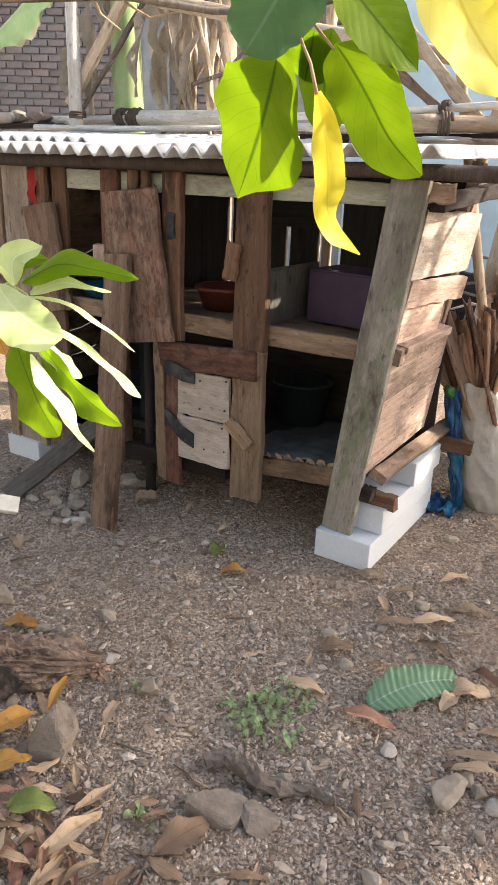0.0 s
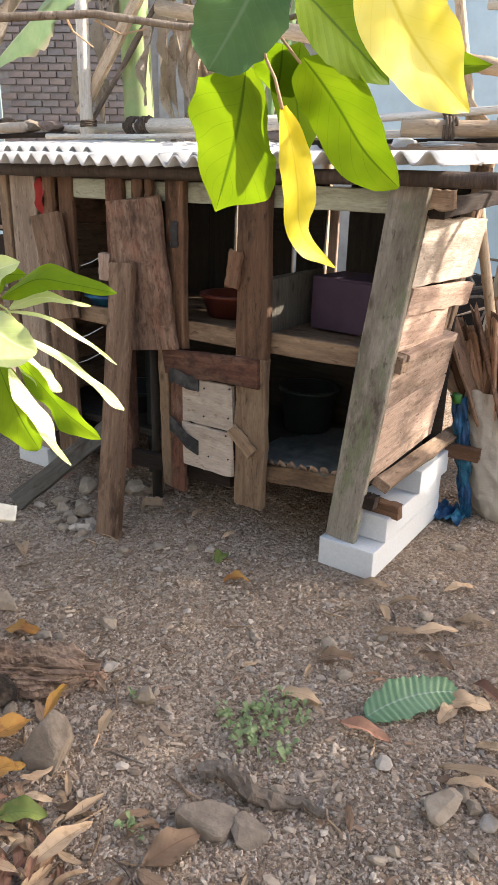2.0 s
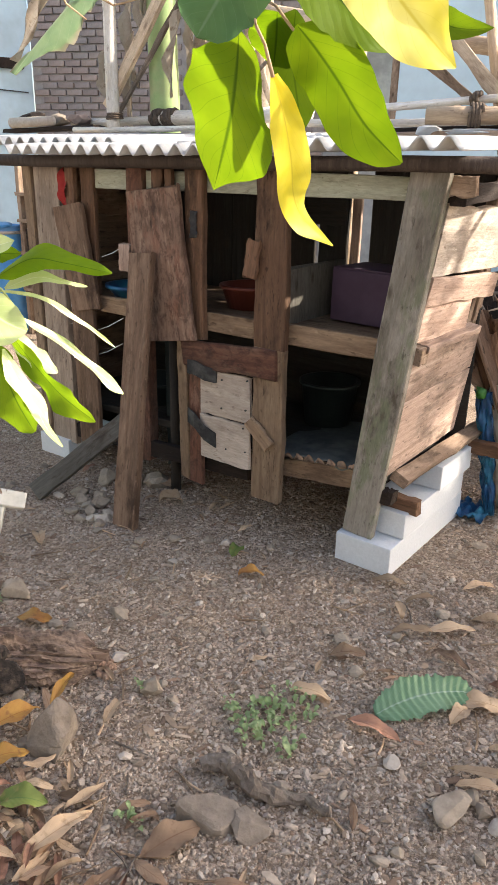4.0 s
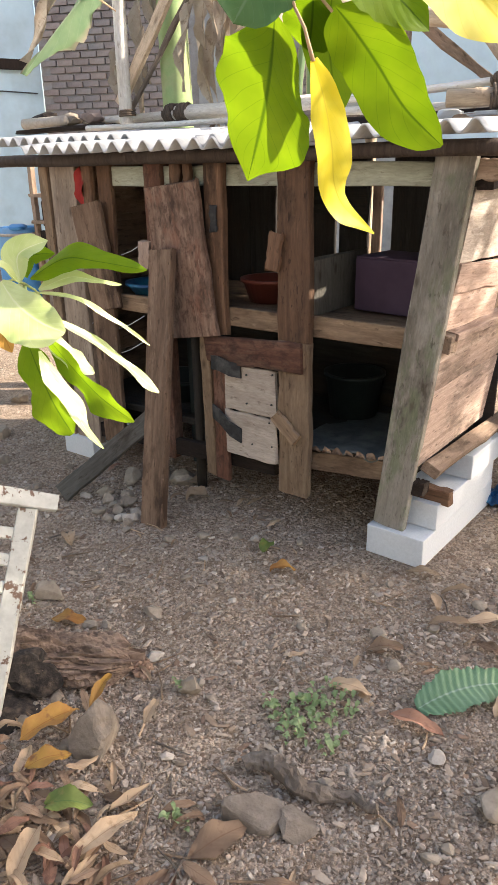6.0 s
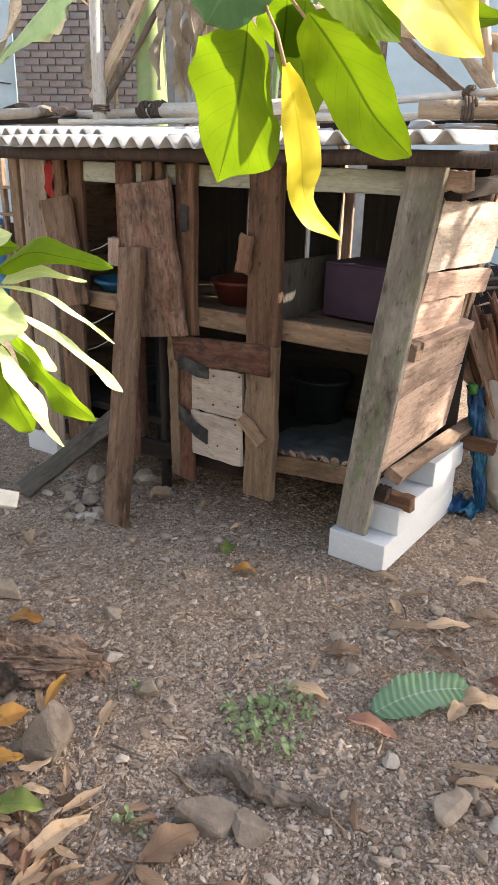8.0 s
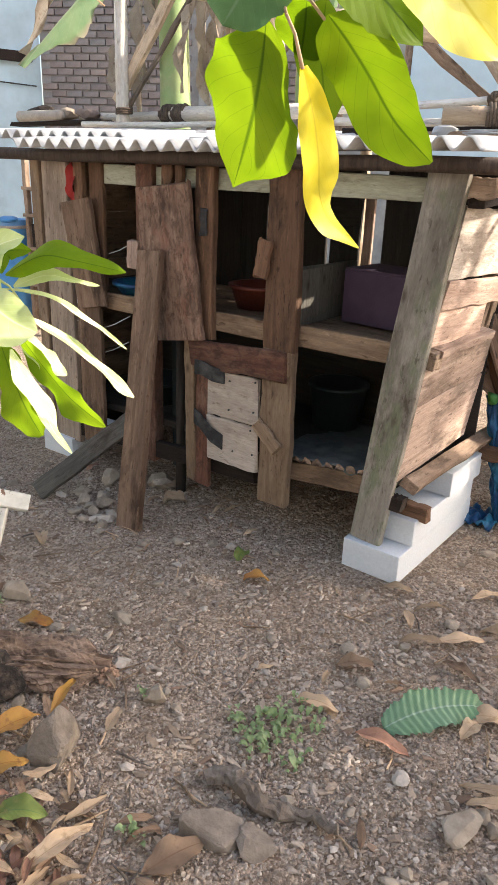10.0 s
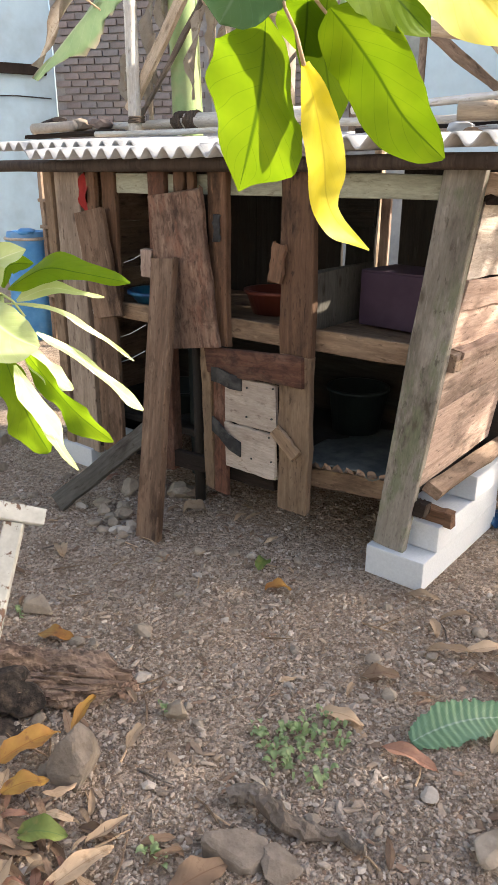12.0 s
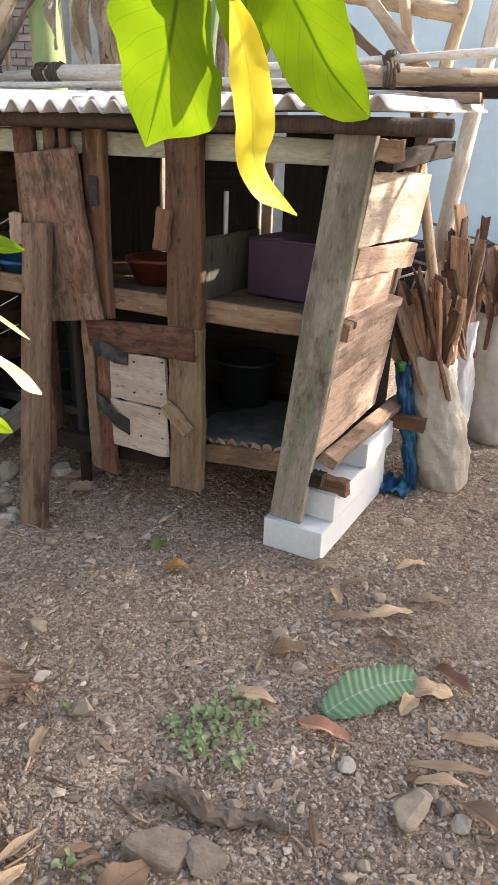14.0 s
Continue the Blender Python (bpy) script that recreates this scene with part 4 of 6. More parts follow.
# ---- sacks of firewood ----
def sack(at, r, h, mat, label, seed, lean=(0, 0), sticks=14, stick_len=(0.30, 0.45), top=0.0, fan=0.12):
    ob = thing("firewood_sack", label, "sack", at, "sacks of firewood")
    rnd = random.Random(seed)
    bm = bmesh.new()
    loops, sides, n = [], 72, 44
    for k in range(n + 1):
        f = k / n
        rr = r * (0.84 + 0.20 * math.sin(math.pi * min(1, f * 1.05 + 0.14)))
        if f < 0.12:
            rr *= 0.78 + 0.22 * math.sin(math.pi / 2 * f / 0.12)
        loop = []
        for s in range(sides):
            a = 2 * math.pi * s / sides
            d = Vector((math.cos(a), math.sin(a), f * 2.4))
            slant = Vector((d.x * 1.6, d.y * 1.6, d.z * 1.5 + d.x * 0.8)) + Vector((seed, seed, 0))
            fold = (1 - abs(noise.noise(slant))) ** 5
            tuck = (1 - abs(noise.noise(Vector((d.x * 3.5, d.y * 3.5, d.z * 2.6)) + Vector((0, seed, 3))))) ** 7
            neck = 0.05 * math.sin(a * 11 + seed) * max(0, (f - 0.75) / 0.25)
            cr = 0.96 + 0.13 * fold + 0.06 * tuck + 0.14 * noise.noise(d * 1.5 + Vector((seed, 0, 0))) + 0.03 * noise.noise(d * 8 + Vector((0, seed, 0))) + neck
            zz = h * f + (0.03 * noise.noise(d * 2 + Vector((seed, 5, 1))) if k == n else 0)
            loop.append(bm.verts.new((at[0] + lean[0] * f + rr * cr * math.cos(a), at[1] + lean[1] * f + rr * cr * math.sin(a) * 0.8, at[2] + zz)))
        loops.append(loop)
    for a, b in zip(loops, loops[1:]):
        for s in range(sides):
            bm.faces.new((a[s], a[(s + 1) % sides], b[(s + 1) % sides], b[s]))
    bm.faces.new(loops[0][::-1])
    obj("bag", bm, mat, ob, smooth=True)
    for s in range(sticks):
        a, q = rnd.uniform(0, 6.28), r * 0.62 * math.sqrt(rnd.random())
        x0, y0 = at[0] + lean[0] + q * math.cos(a), at[1] + lean[1] + q * math.sin(a) * 0.8
        ln = rnd.uniform(*stick_len)
        x1, y1 = x0 + 0.28 * q * math.cos(a) + fan * rnd.uniform(-1.0, 0.15), y0 + 0.28 * q * math.sin(a) + rnd.uniform(-0.04, 0.04)
        plank("stick", (x0 - (x1 - x0) * 0.4, y0, at[2] + h * 0.72), (x1, y1, at[2] + h + ln * rnd.uniform(0.35, 1.0) + top), rnd.uniform(0.03, 0.10), rnd.uniform(0.008, 0.022),
              (math.cos(a * 3), math.sin(a * 3), 0), rnd.choice((FIRE, FIRE, FIRE, ORANGE, BROWN, ROUGHB)), ob, wear=0.004, end=0.02)
    return ob


sack((0.185, 0.76, 0.0), 0.104, 0.50, SACK_W, "tall off-white woven sack full of split firewood", 3, (-0.105, 0.0), 30, (0.16, 0.40), fan=0.17)
sack((0.09, 1.18, 0.0), 0.085, 0.56, SACK_S, "shiny silvery sack full of split firewood", 5, (-0.02, 0.02), 20, (0.3, 0.45))
sack((0.255, 1.36, 0.0), 0.125, 0.56, SACK_G, "grey woven sack full of split firewood", 8, (-0.03, 0.02), 22, (0.3, 0.48))
# blue tarpaulin scrap behind the first sack
bm = bmesh.new()
bmesh.ops.create_grid(bm, x_segments=16, y_segments=34, size=0.5)
for v in bm.verts:
    u, w = v.co.x, v.co.y + 0.5
    v.co = (0.005 + 0.10 * (1 - w) * 0.9 + u * (0.075 - 0.03 * (1 - w)) + 0.012 * noise.noise(Vector((u * 9, w * 9, 1))), 0.64 + 0.03 * noise.noise(Vector((u * 11, w * 7, 4))) + 0.04 * abs(u), 0.012 + 0.48 * w)
bmesh.ops.solidify(bm, geom=bm.faces[:], thickness=0.003)
tagged(obj("blue_tarpaulin", bm, BLUE, None, smooth=True), "crumpled blue plastic sheet hanging beside the sack", "sheet")
bm = bmesh.new()
bmesh.ops.create_grid(bm, x_segments=20, y_segments=16, size=0.5)
for v in bm.verts:
    u, w = v.co.x, v.co.y
    v.co = (0.03 + u * 0.14, 0.63 + w * 0.14, 0.022 + 0.03 * noise.noise(Vector((u * 6, w * 6, 9))) + 0.012 * noise.noise(Vector((u * 16, w * 16, 9))))
bmesh.ops.solidify(bm, geom=bm.faces[:], thickness=0.003)
tuft = obj("green_rag", rock_mesh((0.026, 0.018, 0.034), 33, sub=3, rough=0.9), GREENP, None, pose(0.005, 0.632, 0.487), smooth=True)
tagged(tuft, "green plastic scrap tucked above the blue sheet", "rag")
tagged(obj("blue_rag", bm, BLUE, None, smooth=True), "torn blue plastic rag lying by the blocks", "rag")


# ---- buildings behind ----
CORNER, TURN = Vector((-4.97, 2.49, 0)), 25.0
WALL = Matrix.Translation(CORNER) @ Matrix.Rotation(radians(TURN), 4, "Z")


def wall_box(name, u0, u1, z0, z1, v0, v1, mat, label="", kind="structure", m=WALL, parent=None):
    bm = box_mesh(u1 - u0, v1 - v0, z1 - z0, 0.006)
    ob = obj(name, bm, mat, parent, m @ Matrix.Translation(((u0 + u1) / 2, (v0 + v1) / 2, (z0 + z1) / 2)), label)
    return tagged(ob, label, kind=kind) if kind else ob


brick_wall = wall_box("wall_brick", 0.0, 2.62, 0.0, 3.6, 0.012, 0.2, MORTAR, "unplastered brown brick wall of the house behind")
wall_box("wall_blue", 3.2, 9.5, 0.0, 3.6, 0.0, 0.2, PLASTERB, "pale blue plastered house wall")
wall_box("wall_sill", 2.62, 3.2, 0.0, 1.55, 0.0, 0.2, CONCRETE, "grey rendered wall below the window")
wall_box("wall_lintel", 2.62, 3.2, 2.45, 3.6, 0.0, 0.2, CONCRETE, "grey rendered wall above the window")
wall_box("pillar", 1.46, 1.68, 0.0, 3.6, -0.03, 0.012, CONCRETE, "grey rendered concrete pillar in the brick wall")
SIDE = Matrix.Translation(CORNER) @ Matrix.Rotation(radians(-112), 4, "Z")
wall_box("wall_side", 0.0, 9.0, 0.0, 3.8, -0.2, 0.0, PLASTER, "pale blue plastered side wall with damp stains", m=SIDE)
tagged(wall_box("wall_beam", 0.08, 0.95, 2.04, 2.12, 0.0, 0.06, DARK, "", kind="", m=SIDE), "dark timber beam along the blue wall", kind="structure")
# added behind the camera to cut the sky light on the coop front
wall_box("wall_front", -7.0, 8.0, 0.0, 3.8, -5.4, -5.2, CONCRETE, "unseen grey rendered wall added behind the camera", m=Matrix())
window = thing("window_1", "dark unglazed window with grey frame in the house wall", "window", WALL @ Vector((2.9, 0.1, 1.55)), kind="structure")
for a, b, c, d in ((2.62, 2.68, 1.55, 2.45), (3.14, 3.2, 1.55, 2.45), (2.68, 3.14, 2.38, 2.45), (2.68, 3.14, 1.55, 1.62), (2.88, 2.93, 1.62, 2.38)):
    wall_box("window_frame", a, b, c, d, 0.0, 0.08, GREY, kind="", parent=window)
wall_box("room_back", 2.5, 3.4, 1.4, 2.6, 0.9, 1.0, CONCRETE, "plain dark wall inside the window")

# pierced vent block
vent = thing("vent_block", "pale concrete vent block set in the brick wall", "vent", WALL @ Vector((2.13, 0.0, 2.3)))
for a, b, c, d in ((1.98, 2.28, 2.37, 2.41), (1.98, 2.28, 2.19, 2.23), (1.98, 2.02, 2.23, 2.37), (2.24, 2.28, 2.23, 2.37), (2.12, 2.145, 2.23, 2.37)):
    wall_box("frame", a, b, c, d, -0.02, 0.02, PALESTONE, kind="", parent=vent)
for k in range(3):
    wall_box("slat", 2.02, 2.24, 2.25 + k * 0.045, 2.265 + k * 0.045, -0.012, 0.01, PALESTONE, kind="", parent=vent)
# near-black sheet standing in for the darkness inside the vent openings
wall_box("backing", 2.02, 2.24, 2.23, 2.37, 0.008, 0.0115, DARK, kind="", parent=vent)
cable = obj("cable", tube_mesh([SIDE @ Vector((0.05 + k * 0.3, 0.02, 1.86 - 0.015 * k + 0.03 * abs(math.sin(k)))) for k in range(9)], [0.006] * 9, 6), RUBBER)
tagged(cable, "thin black cable strung along the blue wall", "cable")


# ---- yard beyond the coop ----
def barrel(at, r, h, mat, label):
    ob = thing("plastic_barrel", label, "barrel", at)
    prof = [(0.9, 0.0), (1.0, 0.03), (1.03, 0.3), (1.05, 0.34), (1.03, 0.38), (1.03, 0.62), (1.05, 0.66), (1.03, 0.7), (0.99, 0.93), (0.92, 0.98), (0.9, 1.0), (0.82, 1.0), (0.8, 0.96), (0.02, 0.96)]
    bm = bmesh.new()
    loops = [[bm.verts.new((at[0] + r * q * math.cos(2 * math.pi * n / 28), at[1] + r * q * math.sin(2 * math.pi * n / 28), at[2] + h * z)) for n in range(28)] for q, z in prof]
    for a, b in zip(loops, loops[1:]):
        for n in range(28):
            bm.faces.new((a[n], a[(n + 1) % 28], b[(n + 1) % 28], b[n]))
    obj("body", bm, mat, ob, smooth=True)
    rim = [(at[0] + r * math.cos(a), at[1] + r * math.sin(a), at[2] + h * 0.94) for a in np.linspace(0, 2 * math.pi, 29)]
    obj("band", tube_mesh(rim, [0.012] * 29, 6), PALESTONE, ob, smooth=True)
    return ob


barrel((-4.13, 1.47, 0.0), 0.16, 0.82, BARREL, "blue plastic barrel standing by the wall")
tarp = obj("blue_cloth", rock_mesh((0.11, 0.09, 0.028), 6, sub=3, rough=0.7), BARREL, None, pose(-4.06, 1.42, 0.815), smooth=True)
tagged(tarp, "blue cloth draped over the barrel rim", "cloth")
rack = thing("shelf_rack", "old dark wooden shelf rack against the wall", "shelf", (-3.75, 1.6, 0))
for dx, dy in ((-0.16, -0.1), (0.2, -0.1), (-0.16, 0.2), (0.2, 0.2)):
    plank("leg", (-3.75 + dx, 1.6 + dy, 0), (-3.75 + dx, 1.6 + dy, 1.26), 0.04, 0.04, F, GREY, rack)
for z in (0.35, 0.62, 0.86, 1.05):
    plank("shelf", (-3.95, 1.65, z), (-3.52, 1.65, z), 0.34, 0.025, (0, 0, 1), GREY, rack)
for n, (x, y, z) in enumerate(((-3.82, 1.58, 0.73), (-3.66, 1.6, 0.73), (-3.80, 1.6, 0.94), (-3.64, 1.62, 1.10))):
    ob = obj("storage_box", box_mesh(0.13, 0.16, 0.18 if z < 1 else 0.06, 0.006), (DARK, SHADEW, DARK, CONCRETE)[n], None, pose(x, y, z - 0.02 ))
    tagged(ob, "dusty dark box kept on the shelf rack", "box", "boxes on the rack")
mound = obj("ash_mound", rock_mesh((1.1, 0.55, 0.62), 17, sub=4, rough=0.5), STONE, None, pose(-5.0, 1.9, 0.05, 0, 0, 30))
tagged(mound, "grey ash mound lying by the house wall", "mound")
heap = thing("brush_heap", "heap of dark cut twigs against the blue wall", "heap", (-0.35, 3.6, 0))
rt = random.Random(12)
for k in range(90):
    x, y = -0.35 + rt.gauss(0, 0.55), 3.45 + rt.gauss(0, 0.25)
    a, ln = rt.uniform(0, 6.28), rt.uniform(0.35, 0.8)
    z = rt.uniform(0.02, 0.55)
    q = Vector((math.cos(a) * ln, math.sin(a) * ln * 0.6, rt.uniform(-0.2, 0.35)))
    pts = [(x, y, z), (x + q.x * 0.5, y + q.y * 0.5, z + abs(q.z) * 0.6 + 0.05), (x + q.x, y + q.y, max(0.02, z + q.z))]
    obj("twig", tube_mesh(pts, [0.014, 0.011, 0.005], 5), BARK, heap)
obj("base", rock_mesh((1.2, 0.5, 0.55), 9, sub=4, rough=0.55), DARK, heap, pose(-0.35, 3.6, 0.0))

# ---- banana plant behind the coop ----
banana = thing("banana_plant", "banana plant with pale green stem and dry hanging leaves", "banana plant", (-1.95, 1.1, 0))
obj("stem", tube_mesh([(-1.96, 1.02, 0), (-1.95, 1.02, 0.7), (-1.94, 1.02, 1.5), (-1.96, 1.02, 2.1), (-1.98, 1.02, 2.9)], [0.10, 0.085, 0.075, 0.07, 0.06], 16, 4, 0.02), BANANA, banana, smooth=True)
obj("stem", tube_mesh([(-2.08, 1.15, 0), (-2.09, 1.15, 1.5), (-2.12, 1.15, 2.9)], [0.07, 0.055, 0.04], 14, 6, 0.04), DRYFROND, banana, label="stem wrapped in dry brown sheaths", smooth=True)
obj("stem", tube_mesh([(-1.50, 1.2, 0), (-1.48, 1.2, 1.5), (-1.45, 1.2, 2.9)], [0.07, 0.06, 0.045], 14, 7, 0.05), DRYFROND, banana, smooth=True)
rd = random.Random(21)
for k in range(46):
    bx = rd.choice((-2.14, -2.12, -1.52, -1.5, -1.48, -1.42, -1.70, -1.6))
    x, y, z = bx + rd.gauss(0, 0.06), 1.0 + rd.gauss(0, 0.07), rd.uniform(1.75, 2.6)
    ln = rd.uniform(0.25, 0.6)
    dx = rd.gauss(0, 0.06)
    leaf("dry_leaf", (x, y, z), (x + dx * 0.7 + rd.gauss(0, 0.02), y - 0.02, z - ln * 0.5), (x + dx, y, z - ln), rd.uniform(0.015, 0.05), DRYFROND, banana,
         (rd.uniform(-0.6, 0.6), -1, 0.1), fold=rd.uniform(0.3, 1.3), wave=0.35, seed=k, ragged=0.5, n=10, k=2)
for k, (x, w) in enumerate(((-1.15, 0.03), (-1.10, 0.025), (-1.06, 0.02), (-1.2, 0.02))):
    leaf("young_leaf", (x, 1.05, 1.45), (x + 0.02, 1.05, 1.75), (x + 0.12 + 0.03 * k, 1.0, 2.15), w, TORN, banana, (0.3, -1, 0), fold=0.8, seed=k)
leaf("torn_leaf", (-2.20, 1.08, 2.28), (-2.75, 1.1, 2.08), (-3.30, 1.1, 1.77), 0.16, TORN, banana, (0.25, -0.8, 0.55), "large torn banana leaf with dry edge", fold=-0.5, wave=0.2, seed=4, ragged=0.5, n=26, k=4)
leaf("torn_leaf", (-2.25, 1.06, 2.36), (-2.72, 1.06, 2.20), (-3.27, 1.08, 1.84), 0.085, DRYFROND, banana, (0.2, -0.8, 0.55), fold=0.4, wave=0.5, seed=6, ragged=0.7, n=26, k=3)
stick = obj("dead_branch", tube_mesh([(-1.75, 1.0, 1.35), (-1.5, 0.98, 1.62), (-1.32, 0.98, 1.66), (-1.1, 1.0, 1.85)], [0.012, 0.011, 0.01, 0.006], 7, 2, 0.1), BARK, None)
tagged(stick, "dead grey branch caught between the banana stems", "branch")


# ---- near tree: twig and hanging leaves ----
def leaves(parent, rows):
    for n, (a, m, b, half, mat, face, kw) in enumerate(rows):
        leaf("leaf", a, m, b, half, mat, parent, face, seed=n + 3, **kw)


CAMWARD = (0.5, -0.82, 0.2)
BACKLIT = (0.2, -0.97, 0.0)
twig = thing("leafy_branch", "leafy twig with broad green and yellow leaves hanging near", "branch", (-0.36, -1.9, 0.0))
obj("trunk", tube_mesh([(-0.36, -1.9, -0.02), (-0.38, -1.88, 0.5), (-0.34, -1.82, 1.0), (-0.36, -1.75, 1.45), (-0.33, -1.68, 2.0)], [0.045, 0.04, 0.034, 0.026, 0.012], 12, 2, 0.06), BARK, twig, smooth=True)
obj("twig", tube_mesh([(-0.355, -1.74, 1.5), (-0.25, -1.5, 1.435), (-0.174, -1.401, 1.417), (-0.048, -1.289, 1.426), (0.062, -1.203, 1.436), (0.152, -1.14, 1.424), (0.239, -1.097, 1.425), (0.30, -1.07, 1.44), (0.40, -1.07, 1.50)],
                      [0.007, 0.006, 0.0055, 0.005, 0.0046, 0.0042, 0.0038, 0.0034, 0.003], 9, 5, 0.08), BARK, twig, label="thin grey-brown twig", smooth=True)
for pts in ([(0.239, -1.097, 1.425), (0.285, -1.115, 1.405), (0.320, -1.129, 1.376)], [(0.20, -1.12, 1.43), (0.225, -1.14, 1.41), (0.245, -1.146, 1.382)],
            [(0.25, -1.10, 1.42), (0.285, -1.16, 1.402), (0.310, -1.185, 1.373)], [(0.30, -1.07, 1.44), (0.42, -1.2, 1.50), (0.530, -1.36, 1.412)]):
    obj("stalk", tube_mesh(pts, [0.0022, 0.0018, 0.0018], 6), LEAFT, twig, smooth=True)
leaves(twig, [
    ((0.30, -1.17, 1.475), (0.276, -1.195, 1.412), (0.252, -1.216, 1.362), 0.052, LEAFD, (0.3, -0.9, -0.3), dict(fold=0.1, wave=0.1, blunt=0.5)),
    ((0.329, -1.164, 1.450), (0.352, -1.094, 1.412), (0.385, -1.022, 1.362), 0.042, LEAF, CAMWARD, dict(fold=0.15)),
    ((0.44, -1.06, 1.40), (0.47, -1.05, 1.378), (0.515, -1.036, 1.375), 0.016, LEAF, CAMWARD, dict(fold=0.3)),
    ((-0.02, -1.30, 1.435), (-0.035, -1.29, 1.455), (-0.06, -1.30, 1.49), 0.025, LEAF, CAMWARD, dict(fold=0.3)),
])
blade("leaf", [(0.253, -1.142, 1.382), (0.229, -1.115, 1.343), (0.197, -1.084, 1.302), (0.168, -1.066, 1.255), (0.139, -1.052, 1.202)],
      (2, 24, 49, 69, 74, 71, 60, 53, 42, 17, 1), (2, 24, 40, 52, 62, 72, 80, 80, 60, 20, 1), LEAF, twig, BACKLIT, (0.10, 0.14), 0.10, 3)
blade("leaf", [(0.313, -1.112, 1.384), (0.320, -1.080, 1.363), (0.327, -1.037, 1.333), (0.343, -0.989, 1.286), (0.374, -0.939, 1.242)],
      (3, 25, 33, 37, 40, 41, 42, 43, 40, 27, 3), (3, 31, 42, 43, 47, 44, 41, 36, 28, 17, 2), LEAF, twig, BACKLIT, (0.10, 0.16), 0.10, 7)
# shade-coloured leaf, set where it casts a shadow on the broad leaf
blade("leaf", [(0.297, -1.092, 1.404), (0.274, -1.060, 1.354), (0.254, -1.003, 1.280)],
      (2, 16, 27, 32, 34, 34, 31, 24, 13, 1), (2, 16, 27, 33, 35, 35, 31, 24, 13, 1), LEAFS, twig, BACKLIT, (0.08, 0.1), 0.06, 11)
blade("leaf", [(0.278, -1.102, 1.402), (0.264, -1.083, 1.379), (0.248, -1.065, 1.351)],
      (4, 26, 36, 40, 39, 33, 22, 1), (4, 22, 32, 36, 37, 32, 22, 1), LEAF, twig, BACKLIT, (0.1, 0.1), 0.08, 13)
blade("leaf", [(0.323, -1.169, 1.326), (0.327, -1.150, 1.284), (0.323, -1.127, 1.239), (0.316, -1.108, 1.199), (0.320, -1.086, 1.170), (0.341, -1.050, 1.139)],
      (4, 12, 18, 21, 21, 20, 20, 22, 21, 9, 1), (6, 14, 19, 23, 25, 23, 17, 12, 9, 5, 1), LEAFY, twig, (0.62, -0.72, 0.3), (0.35, -0.15), 0.2, 5, label="yellowed leaf with a curled tip")
blade("leaf", [(0.515, -1.372, 1.425), (0.537, -1.318, 1.36), (0.572, -1.260, 1.308)],
      (6, 22, 31, 35, 36, 34, 27, 14, 1), (6, 24, 33, 37, 37, 32, 22, 9, 1), LEAFYP, twig, CAMWARD, (0.15, 0.2), 0.16, 9, label="yellow leaf coloured as if in full sun")
obj("stalk", tube_mesh([(0.310, -1.185, 1.373), (0.317, -1.177, 1.355), (0.323, -1.169, 1.324)], [0.0018, 0.0018, 0.0024], 6), LEAFT, twig, smooth=True)
for pts in ([(0.03, -1.22, 1.432), (0.02, -1.20, 1.42), (0.045, -1.19, 1.402)], [(0.06, -1.2, 1.43), (0.085, -1.18, 1.415), (0.12, -1.17, 1.42)]):
    obj("tendril", tube_mesh(pts, [0.0016, 0.0014, 0.001], 5), LEAFT, twig)

